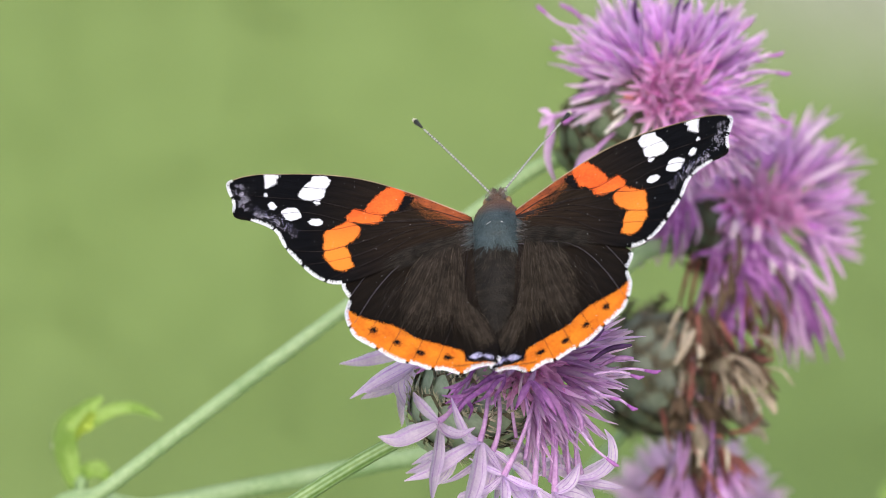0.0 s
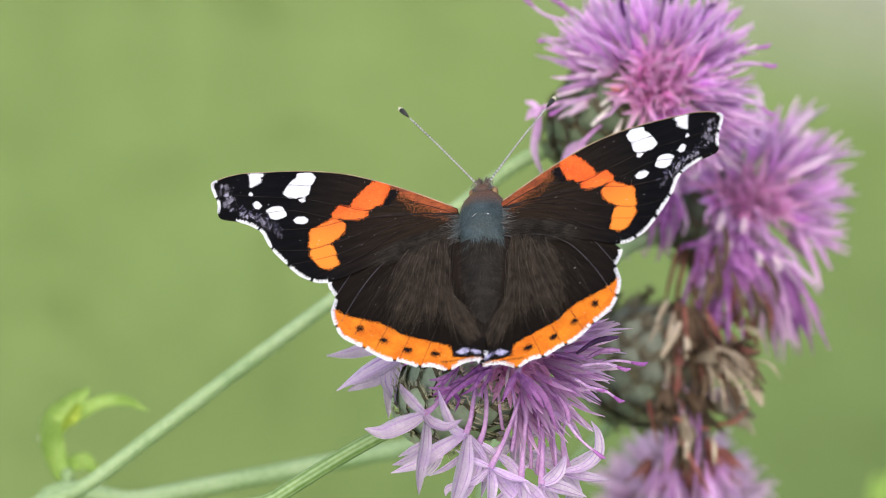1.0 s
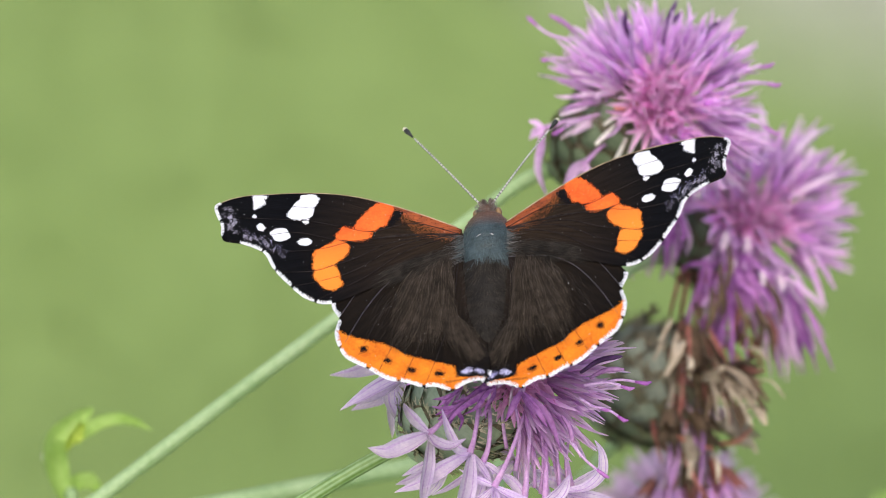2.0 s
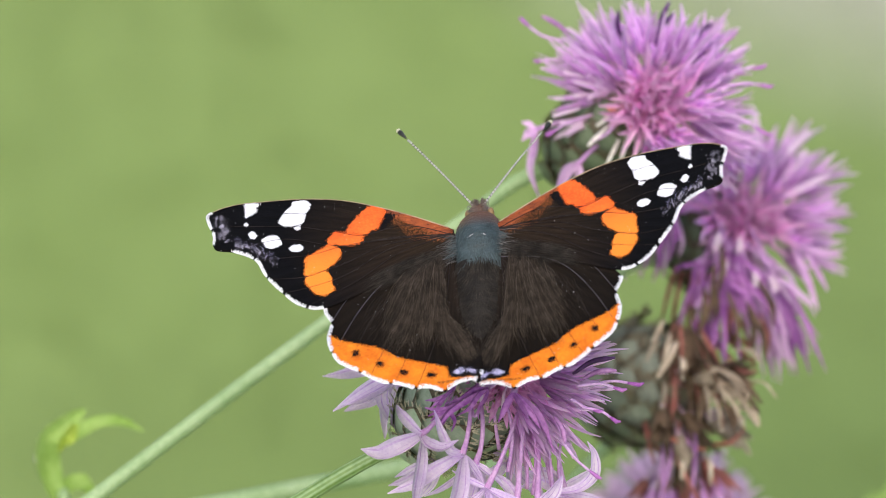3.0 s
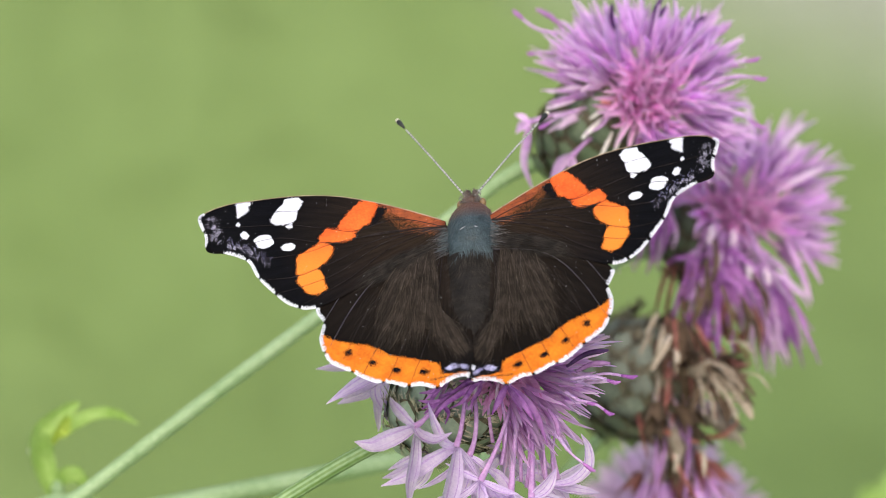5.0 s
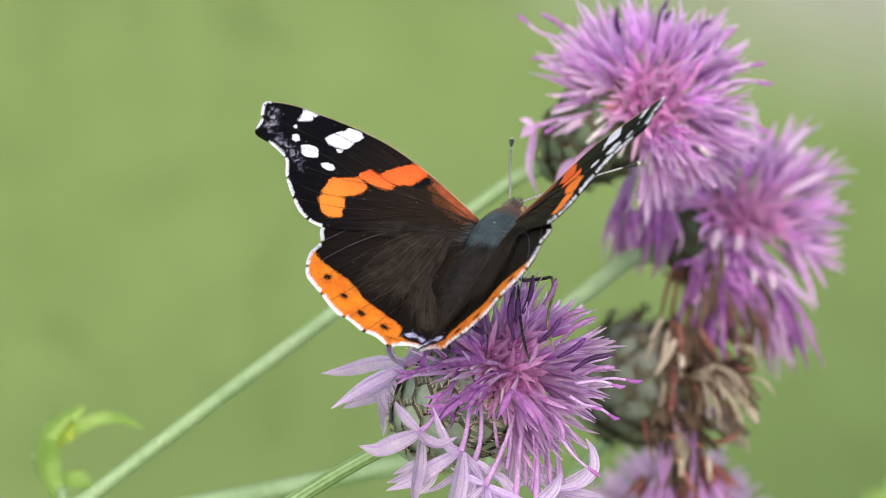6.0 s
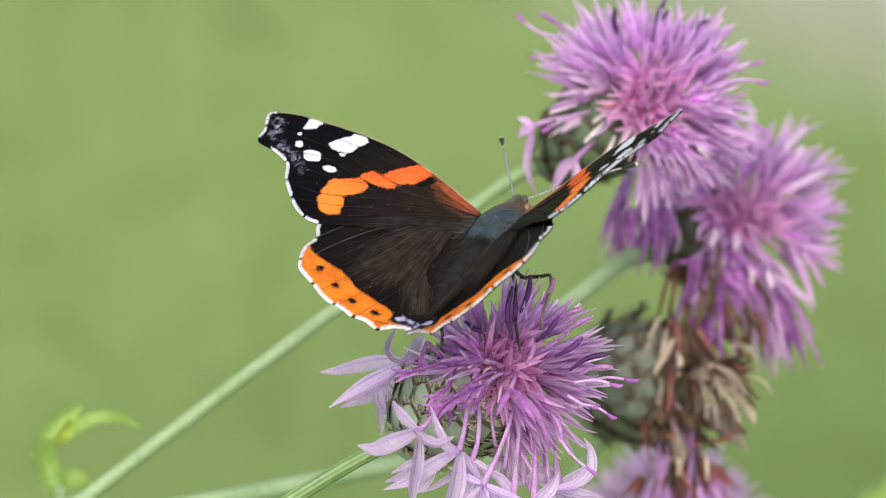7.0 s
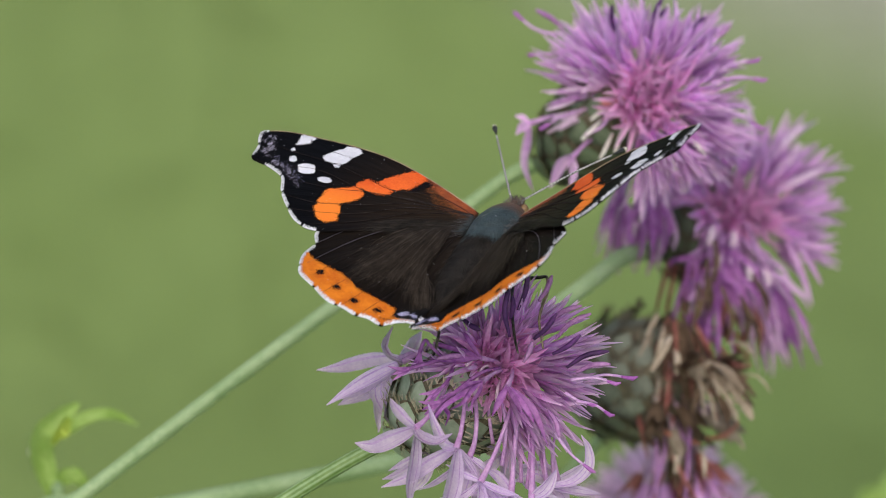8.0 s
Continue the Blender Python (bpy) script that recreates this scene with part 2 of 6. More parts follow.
TIP_PINK = material("stigma_tip", (0.28, 0.07, 0.33), (0.46, 0.18, 0.48), 500, 0.5, 0)
LEAF_YOUNG = material("yellow_green_leaf", (0.34, 0.46, 0.04), (0.50, 0.60, 0.10), 150, 0.45, 0.2, through_light=0.4)
LEAF = material("young_leaf", (0.28, 0.44, 0.085), (0.44, 0.60, 0.18), 150, 0.45, 0.2, through_light=0.4)
GRASS = material("grass_blade", (0.184, 0.252, 0.076), (0.201, 0.263, 0.088), 4, 0.6, 0, through_light=0.4, fine=5)


# ---- building blocks (millimetres in, metres out) ----
def part(name, bm, mats, parent, label="", smooth=True):
    me = bpy.data.meshes.new(name)
    bm.to_mesh(me)
    bm.free()
    for m in (mats if isinstance(mats, (list, tuple)) else [mats]):
        me.materials.append(m)
    if smooth:
        me.shade_smooth()
    ob = new(name, me)
    ob.parent = parent
    if label:
        tagged(ob, label)
    return ob


def thing(name, at, label, category, group=""):
    ob = new(name)
    ob.empty_display_size = 0.005
    ob.matrix_world = PLANT @ Matrix.Translation(Vector(at) * MM)
    return tagged(ob, label, category, group)


def spline(points, steps):
    """A smooth open curve through the points."""
    p = [Vector(q) for q in points]
    p = [2 * p[0] - p[1]] + p + [2 * p[-1] - p[-2]]
    out = []
    for i in range(1, len(p) - 2):
        for s in range(steps):
            t = s / steps
            a, b, c, d = p[i - 1:i + 3]
            out.append(0.5 * (2 * b + (c - a) * t + (2 * a - 5 * b + 4 * c - d) * t * t + (3 * b - a - 3 * c + d) * t ** 3))
    return out + [p[-2]]


def sweep(bm, path, radii, sides=6, mat=0, ridge=0.0, close=True, ribs=0):
    """A round rod along a path; radii are given evenly along it."""
    n = len(path)
    tangent = [(path[min(i + 1, n - 1)] - path[max(i - 1, 0)]).normalized() for i in range(n)]
    side = tangent[0].orthogonal().normalized()
    rings = []
    for i in range(n):
        side = (side - tangent[i] * side.dot(tangent[i])).normalized()
        up = tangent[i].cross(side)
        f = i / (n - 1) * (len(radii) - 1)
        j = min(int(f), len(radii) - 2)
        r = radii[j] + (radii[j + 1] - radii[j]) * (f - j)
        ring = []
        for k in range(sides):
            a = 2 * math.pi * k / sides
            rr = r * (1 + (ridge if k % (ribs or 2) == 0 else -ridge))
            ring.append(bm.verts.new((path[i] + (side * math.cos(a) + up * math.sin(a)) * rr) * MM))
        rings.append(ring)
    for r0, r1 in zip(rings, rings[1:]):
        for k in range(sides):
            bm.faces.new((r0[k], r0[(k + 1) % sides], r1[(k + 1) % sides], r1[k])).material_index = mat + (1 if ribs and k % ribs in (0, ribs - 1) else 0)
    if close:
        for ring in (rings[0][::-1], rings[-1]):
            bm.faces.new(ring).material_index = mat


def strap(bm, path, widths, facing, mat=0, cup=0.25, across=2, groove=0.0, vein=None):
    """A petal or blade along a path, cupped towards facing, with fine lengthwise grooves."""
    n = len(path)
    rows = []
    for i in range(n):
        t = (path[min(i + 1, n - 1)] - path[max(i - 1, 0)]).normalized()
        s = t.cross(facing)
        s = s.normalized() if s.length > 1e-6 else t.orthogonal().normalized()
        up = s.cross(t)
        f = i / (n - 1) * (len(widths) - 1)
        j = min(int(f), len(widths) - 2)
        w = (widths[j] + (widths[j + 1] - widths[j]) * (f - j)) / 2
        row = []
        for k in range(across + 1):
            x = -1 + 2 * k / across
            row.append(bm.verts.new((path[i] + s * (w * x) + up * (w * (cup * (2 * x * x - 1) + (groove if k % 2 else -groove)))) * MM))
        rows.append(row)
    for a, b in zip(rows, rows[1:]):
        for k in range(across):
            bm.faces.new((a[k], a[k + 1], b[k + 1], b[k])).material_index = mat if vein is None or k % 5 != 2 else vein


def lathe(bm, profile, sides=24, flat=1.0, mat=0):
    """A body turned round the v axis: profile of (v, radius, height of the middle)."""
    rings = []
    for v, r, z in profile:
        rings.append([bm.verts.new(Vector((r * math.cos(2 * math.pi * k / sides), v, z + flat * r * math.sin(2 * math.pi * k / sides))) * MM) for k in range(sides)])
    for a, b in zip(rings, rings[1:]):
        for k in range(sides):
            bm.faces.new((a[k], b[k], b[(k + 1) % sides], a[(k + 1) % sides])).material_index = mat
    bm.faces.new(rings[0]), bm.faces.new(rings[-1][::-1])


def ball(bm, at, radius, stretch=(1, 1, 1), mat=0):
    r = bmesh.ops.create_icosphere(bm, subdivisions=2, radius=radius * MM,
                                   matrix=Matrix.Translation(Vector(at) * MM) @ Matrix.Diagonal((*stretch, 1)))
    for v in r["verts"]:
        for f in v.link_faces:
            f.material_index = mat


# ---- the ground ----
def ground():
    rng = random.Random(5)
    bm = bmesh.new()
    edges = [-400, -60, -12, -5, -3] + [-2 + 0.1 * i for i in range(61)] + [5, 7, 12, 60, 400]
    grid = [[bm.verts.new((x, y + 1.0, (0.008 * noise.noise(Vector((x * 2, y * 2, 0))) if abs(x) < 5 and abs(y) < 5 else 0.0))) for x in edges] for y in edges]
    for j in range(len(edges) - 1):
        for i in range(len(edges) - 1):
            bm.faces.new((grid[j][i], grid[j][i + 1], grid[j + 1][i + 1], grid[j + 1][i]))
    m = bpy.data.materials.new("meadow")
    m.use_nodes = True
    nt, n = m.node_tree, m.node_tree.nodes
    p = n["Principled BSDF"]
    tc = n.new("ShaderNodeTexCoord")
    big = n.new("ShaderNodeTexNoise")
    big.inputs["Scale"].default_value, big.inputs["Detail"].default_value = 3.0, 1
    small = n.new("ShaderNodeTexNoise")
    small.inputs["Scale"].default_value, small.inputs["Detail"].default_value = 90.0, 4
    nt.links.new(tc.outputs["Object"], big.inputs["Vector"]), nt.links.new(tc.outputs["Object"], small.inputs["Vector"])
    r1 = n.new("ShaderNodeValToRGB")
    r1.color_ramp.elements[0].position, r1.color_ramp.elements[1].position = 0.35, 0.68
    r1.color_ramp.elements[0].color, r1.color_ramp.elements[1].color = (0.166, 0.240, 0.063, 1), (0.177, 0.248, 0.071, 1)
    nt.links.new(big.outputs["Fac"], r1.inputs["Fac"])
    r2 = n.new("ShaderNodeMapRange")
    r2.inputs["From Min"].default_value, r2.inputs["From Max"].default_value = 0.3, 0.7
    r2.inputs["To Min"].default_value, r2.inputs["To Max"].default_value = 0.9, 1.1
    nt.links.new(small.outputs["Fac"], r2.inputs["Value"])
    hs = n.new("ShaderNodeHueSaturation")
    # a worn patch of pale dry soil beyond the plant
    at = n.new("ShaderNodeVectorMath")
    at.operation = "DISTANCE"
    at.inputs[1].default_value = (0.20, 1.27, 0.0)
    nt.links.new(tc.outputs["Object"], at.inputs[0])
    wear = n.new("ShaderNodeMath")
    wear.operation = "MULTIPLY_ADD"
    wear.inputs[1].default_value = 0.10
    nt.links.new(big.outputs["Fac"], wear.inputs[0]), nt.links.new(at.outputs["Value"], wear.inputs[2])
    soil = n.new("ShaderNodeMapRange")
    soil.inputs["From Min"].default_value, soil.inputs["From Max"].default_value = 0.285, 0.185
    nt.links.new(wear.outputs[0], soil.inputs["Value"])
    # the same wear and darker green come back all over the meadow
    wide = n.new("ShaderNodeTexNoise")
    wide.inputs["Scale"].default_value, wide.inputs["Detail"].default_value = 2.2, 2
    nt.links.new(tc.outputs["Object"], wide.inputs["Vector"])
    clear = n.new("ShaderNodeVectorMath")
    clear.operation = "DISTANCE"
    clear.inputs[1].default_value = (0.05, 1.0, 0.0)
    nt.links.new(tc.outputs["Object"], clear.inputs[0])
    away = n.new("ShaderNodeMapRange")
    away.inputs["From Min"].default_value, away.inputs["From Max"].default_value = 0.30, 0.55
    nt.links.new(clear.outputs["Value"], away.inputs["Value"])

    def elsewhere(lo, hi, near):
        mr = n.new("ShaderNodeMapRange")
        mr.inputs["From Min"].default_value, mr.inputs["From Max"].default_value = lo, hi
        nt.links.new(wide.outputs["Fac"], mr.inputs["Value"])
        mu = n.new("ShaderNodeMath")
        mu.operation = "MULTIPLY"
        nt.links.new(mr.outputs[0], mu.inputs[0]), nt.links.new(away.outputs[0], mu.inputs[1])
        mx = n.new("ShaderNodeMath")
        mx.operation = "MAXIMUM"
        nt.links.new(mu.outputs[0], mx.inputs[0]), nt.links.new(near.outputs[0], mx.inputs[1])
        return mx
    dry = n.new("ShaderNodeMix")
    dry.data_type = "RGBA"
    # a round spot of darker green to the right
    dark_spot = n.new("ShaderNodeVectorMath")
    dark_spot.operation = "DISTANCE"
    dark_spot.inputs[1].default_value = (0.16, 0.74, 0.0)
    nt.links.new(tc.outputs["Object"], dark_spot.inputs[0])
    lw = n.new("ShaderNodeMapRange")
    lw.inputs["From Min"].default_value, lw.inputs["From Max"].default_value = 0.37, 0.10
    nt.links.new(dark_spot.outputs["Value"], lw.inputs["Value"])
    darker = n.new("ShaderNodeMix")
    darker.data_type = "RGBA"
    darker.inputs[7].default_value = (0.088, 0.142, 0.033, 1)
    nt.links.new(elsewhere(0.50, 0.34, lw).outputs[0], darker.inputs[0]), nt.links.new(r1.outputs["Color"], darker.inputs[6])
    dry.inputs[7].default_value = (0.31, 0.31, 0.245, 1)
    nt.links.new(elsewhere(0.60, 0.70, soil).outputs[0], dry.inputs[0]), nt.links.new(darker.outputs[2], dry.inputs[6])
    nt.links.new(dry.outputs[2], hs.inputs["Color"]), nt.links.new(r2.outputs[0], hs.inputs["Value"])
    nt.links.new(hs.outputs[0], p.inputs["Base Color"])
    p.inputs["Roughness"].default_value = 0.9
    me = bpy.data.meshes.new("ground")
    bm.to_mesh(me), bm.free()
    me.materials.append(m)
    me.shade_smooth()
    tagged(new("ground", me), "green summer meadow ground, far out of focus", "ground", kind="structure")
    # the blades of the meadow behind the plant
    verts, faces = [], []
    for i in range(30000):
        x, y = rng.gauss(0.05, 0.5), rng.gauss(1.15, 0.5)
        h, w, a = rng.uniform(0.004, 0.011), rng.uniform(0.0004, 0.0009), rng.uniform(0, 6.3)
        dx, dy = math.cos(a) * w, math.sin(a) * w
        lx, ly = rng.uniform(-0.5, 0.5) * h, rng.uniform(-0.5, 0.5) * h
        k = len(verts)
        verts += [(x - dx, y - dy, -0.02), (x + dx, y + dy, -0.02), (x + lx * 0.4 + dx * 0.7, y + ly * 0.4 + dy * 0.7, h * 0.6),
                  (x + lx * 0.4 - dx * 0.7, y + ly * 0.4 - dy * 0.7, h * 0.6), (x + lx, y + ly, h)]
        faces += [(k, k + 1, k + 2, k + 3), (k + 3, k + 2, k + 4)]
    me = bpy.data.meshes.new("grass")
    me.from_pydata(verts, [], faces)
    me.materials.append(GRASS)
    tagged(new("grass", me), "soft green meadow grass blurred behind the flowers", "grass", kind="stuff")


ground()


# ---- knapweed flowers ----
def floret_mesh(seed, petal, length=13.0, lobe=5.5, wide=0.85, flare=0.0):
    """One floret along +z: slender tube, swollen throat and five long straps."""
    rng = random.Random(seed)
    bm = bmesh.new()
    bend = rng.uniform(-0.005, 0.016)
    tube, throat = length * 0.40, length * 0.55

    def at(z):
        return Vector((bend * z * z, 0.18 * math.sin(z * 0.45 + seed), z))
    sweep(bm, [at(tube * i / 4) for i in range(5)] + [at(tube + (throat - tube) * i / 3) for i in range(1, 4)], [0.24, 0.23, 0.24, 0.28, 0.42, 0.60], 6, 1, close=False)
    for k in range(5):
        a = 2 * math.pi * (k + rng.uniform(-0.25, 0.25)) / 5
        out = Vector((math.cos(a), math.sin(a), 0))
        sp, curl = rng.uniform(0.02, 0.32) + flare * rng.uniform(0.5, 1.3), rng.uniform(-0.06, 0.18)
        ll = lobe * rng.uniform(0.75, 1.2)
        base = at(throat) + out * 0.55 - Vector((0, 0, 0.4))
        twist = out.cross(Vector((0, 0, 1))) * rng.uniform(-0.6, 0.6)
        path = []
        for i in range(6):
            f = i / 5
            path.append(base + out * ll * (sp * f + curl * f ** 3) + twist * f * f + Vector((0, 0, ll * (f - 0.5 * max(0, curl) * f ** 3))))
        strap(bm, path, [wide * 0.7, wide, wide * 0.95, wide * 0.8, wide * 0.55, wide * 0.12], out * -1 + twist * 0.3 + Vector((0, 0, 0.2)), 0, rng.uniform(0.4, 0.9))
    me = bpy.data.meshes.new("floret")
    bm.to_mesh(me), bm.free()
    for m in (petal, TUBE):
        me.materials.append(m)
    me.shade_smooth()
    return me


def bract_mesh(seed, length=4.9, wide=4.1, skin=None):
    """A scale of the involucre: a convex green shield with a dark comb-like fringe."""
    rng = random.Random(seed)
    bm = bmesh.new()
    rows = []
    nz, nx = 7, 4
    for i in range(nz):
        t = i / (nz - 1)
        w = wide / 2 * (math.sin(math.pi * (0.22 + 0.70 * t)) ** 0.8)
        rows.append([bm.verts.new(Vector((w * s, 0.42 * (1 - s * s) * math.sin(math.pi * min(1, t + 0.25)) + 0.28 * t, length * t)) * MM) for s in (-1, -0.8, 0, 0.8, 1)])
    for i in range(nz - 1):
        for k in range(nx):
            f = bm.faces.new((rows[i][k], rows[i][k + 1], rows[i + 1][k + 1], rows[i + 1][k]))
            f.material_index = 1 if i >= nz - 2 or (k in (0, nx - 1) and i >= 3) else 0
    # the fringe of fine teeth
    rim = [(1, i, 0) for i in range(2, nz)] + [(0, nz - 1, k) for k in range(nx + 1)] + [(-1, i, nx) for i in range(2, nz)]
    for s, i, k in rim:
        p = rows[i][k].co / MM
        for r in range(4):
            d = Vector((-s * rng.uniform(0.4, 0.9) + rng.uniform(-0.25, 0.25), rng.uniform(0.0, 0.35), rng.uniform(0.35, 0.9))).normalized() * rng.uniform(0.7, 1.4)
            strap(bm, [p + Vector((rng.uniform(-0.12, 0.12), 0, 0)), p + d * 0.6, p + d + Vector((0, rng.uniform(-0.1, 0.1), 0))], [0.16, 0.11, 0.03], Vector((0, 1, 0)), 2, 0)
    me = bpy.data.meshes.new("bract")
    bm.to_mesh(me), bm.free()
    for m in (skin or BRACT, BRACT_EDGE, FRINGE if skin is None else FRINGE_DULL):
        me.materials.append(m)
    me.shade_smooth()
    return me


FLORETS = [floret_mesh(i, PETAL, 11.5 + (i % 4), 7.4 + 1.0 * (i % 3), 1.08) for i in range(12)]
FLORETS_CORE = [floret_mesh(100 + i, PETAL_CORE, 10.0 + (i % 3), 4.6 + 0.6 * (i % 3), 1.35, 0.5) for i in range(6)]
FLORETS_FAR = [floret_mesh(20 + i, PETAL_FAR, 12.0 + (i % 4), 7.2 + 0.9 * (i % 3), 1.05) for i in range(12)]
FLORETS_HEART = [floret_mesh(120 + i, PETAL_HEART, 10.5 + (i % 3), 5.6 + 0.6 * (i % 3), 1.2, 0.4) for i in range(6)]
FLORETS_DRY = [floret_mesh(40 + i, (DRY_DARK, DRY_DARK, DRY)[i % 3], 10.5 + i % 3, 5.0, 1.6) for i in range(6)]
FLORETS_RED = [floret_mesh(60 + i, DRY_RED, 11 + i % 3, 4.4, 0.8) for i in range(4)]
BRACTS = [bract_mesh(i) for i in range(4)]
BRACTS_FAR = [bract_mesh(20 + i, 4.4, 3.6, BRACT_SHADE) for i in range(4)]
BRACTS_DRY = [bract_mesh(10 + i, 4.0 + 0.4 * i, 3.6 - 0.3 * i, BRACT_DRY) for i in range(4)]
FLORETS_PALE = [floret_mesh(80 + i, PETAL_PALE, 12.0 + (i % 4), 6.0, 1.3) for i in range(5)]


def frame_of(axis):
    z = Vector(axis).normalized()
    x = Vector((0, 0, 1)).cross(z).normalized()
    return Matrix((x, z.cross(x), z)).transposed()


def place(ob, at, z, x):
    """Stand a piece at a spot of its thing, its z along z and its x side towards x."""
    z = z.normalized()
    x = (x - z * x.dot(z))
    x = x.normalized() if x.length > 1e-5 else z.orthogonal().normalized()
    ob.matrix_local = Matrix.Translation(Vector(at) * MM) @ Matrix((x, z.cross(x), z)).transposed().to_4x4()


def to_soil(p, lean=0.06):
    """Points from the ground up to just below p."""
    p = Vector(p)
    h = 700 + 0.819 * p.y + 0.574 * p.z
    return [p + Vector((-lean * h * f, -0.819 * h * f, -0.574 * h * f)) for f in (1.0, 0.72, 0.5, 0.33, 0.2, 0.1)]


def flower(base, axis, size, label, name="knapweed_flower", meshes=None, count=120, spread=(0, 100), bracts=60, seed=1,
           stem=(), stem_radius=1.0, droop=0.25, mouth=0.62, keep=None, depth=1.0, scales=None, trim=None, group="knapweed flowers", face=None, bend=None, skin=None, push=(0, 0, 0)):
    """A flower head: scaly involucre, a brush of florets and a long ridged stalk down to the ground."""
    rng = random.Random(seed)
    head = thing(name, base, label, "flower", group)
    R = frame_of(axis)
    a = R.col[2]
    length, radius = size
    # involucre: an egg along the axis
    bm = bmesh.new()
    prof = []
    for i in range(15):
        t = i / 14
        prof.append((t * length, radius * (0.16 + 0.84 * math.sin(math.pi * min(1, 0.06 + 0.80 * t)) ** 0.75)))
    rings = []
    for h, r in prof:
        rings.append([bm.verts.new((R @ Vector((r * math.cos(k * math.pi / 12), r * math.sin(k * math.pi / 12), h))) * MM) for k in range(24)])
    for r0, r1 in zip(rings, rings[1:]):
        for k in range(24):
            bm.faces.new((r0[k], r0[(k + 1) % 24], r1[(k + 1) % 24], r1[k]))
    bm.faces.new(rings[0][::-1]), bm.faces.new(rings[-1])
    egg = part("involucre", bm, BRACT_EDGE, head, "dark egg-shaped involucre covered in green scales")
    for i in range(-7, bracts):
        t = max(0.0, (i + 0.5) / bracts)
        h = length * (0.01 + 0.85 * t) - (0.9 if i < 0 else 0.0)
        f = max(0.0, h / length)
        r = radius * (0.16 + 0.84 * math.sin(math.pi * min(1, 0.06 + 0.80 * f)) ** 0.75)
        f2 = min(1, f + 0.05)
        r2 = radius * (0.16 + 0.84 * math.sin(math.pi * min(1, 0.06 + 0.80 * f2)) ** 0.75)
        ang = i * 2.39996
        rad = R @ Vector((math.cos(ang), math.sin(ang), 0))
        up = (rad * (r2 - r) + a * (0.05 * length)).normalized()
        out = rad * (0.05 * length) - a * (r2 - r)
        b = new("bract", (scales or BRACTS)[i % 4])
        b.parent = egg
        place(b, rad * (r + 0.05) + a * h, up + out.normalized() * 0.06, up.cross(-out))
        b.scale = [radius / 6.2 * rng.uniform(0.9, 1.1) * min(1, (62 / bracts) ** 0.5)] * 3
    # florets
    top = a * length * 0.93 + Vector(push)
    down = Vector((0, -0.82, -0.57))
    if face:
        R = frame_of(face)
        a = R.col[2]
    for i in range(count):
        t = (i + 0.5) / count
        ang = i * 2.39996 + rng.uniform(-0.15, 0.15)
        lean = radians(spread[0] + (spread[1] - spread[0]) * t ** 0.75 + rng.uniform(-9, 9))
        rad = R @ Vector((math.cos(ang), math.sin(ang), 0))
        d = a * math.cos(lean) + rad * math.sin(lean) + down * droop * rng.uniform(0, 1) * t
        if keep and not keep(d.normalized(), rng):
            continue
        if bend:
            d = bend(d.normalized())
        pool = meshes or FLORETS
        if face and t < 0.22:
            pool = FLORETS_CORE if pool is FLORETS else FLORETS_HEART
        fl = new("floret", pool[rng.randrange(len(pool))])
        fl.parent = head
        place(fl, top + rad * (radius * mouth * t ** 0.6), d, rad + down * 0.3)
        fl.scale = [rng.uniform(0.85, 1.12) * depth * (0.72 + 0.28 * min(1, 3 * t) if face else 1.0) * (trim(d.normalized()) if trim else 1)] * 3
    # stalk
    if stem:
        bm = bmesh.new()
        off = Vector(base)
        path = spline([p - off for p in to_soil(stem[0])] + [Vector(p) - off for p in stem] + [Vector((0, 0, 0)), a * 1.5], 8)
        sweep(bm, path, [stem_radius * 1.5, stem_radius * 1.3, stem_radius, stem_radius, stem_radius * 0.95, stem_radius * 1.25], 36, 0, ridge=0.03, ribs=4)
        part("stalk", bm, skin or [STEM, RIB], head, "deep green ridged stalk" if skin else "pale green ridged stalk")
    return head


def ray_floret(head, base, points, lobes, mat=None):
    """A long outer floret that hangs from the head: a thin pink tube and broad pointed lilac lobes."""
    rng = random.Random(round(points[-1][0] * 10))
    bm = bmesh.new()
    off = Vector(base)
    path = spline([Vector(p) - off for p in points], 6)
    sweep(bm, path, [0.20, 0.22, 0.25, 0.38], 7, 1, close=False)
    end = path[-1]
    for tip, bow, w in lobes:
        tip = Vector(tip) - off
        mid = end.lerp(tip, 0.5) + Vector(bow)
        wag = Vector((rng.uniform(-0.9, 0.9), rng.uniform(-0.9, 0.9), rng.uniform(-1.0, 1.0)))
        lp = spline([end, end.lerp(mid, 0.6), mid.lerp(tip, 0.35) + wag * 0.6, tip], 5)
        w *= 0.60
        strap(bm, lp, [w * 0.45, w * 0.75, w, w * 0.95, w * 0.8, w * 0.5, 0.1], Vector((rng.uniform(-0.9, 0.9), rng.uniform(-0.5, 0.9), 0.9)), 0, rng.uniform(0.2, 0.7), 8, 0.10)
    return part("ray_floret", bm, [mat or RAY, RAY_TUBE], head, "pale lilac outer floret with pointed lobes" if mat is None else "purple outer floret with pointed lobes")


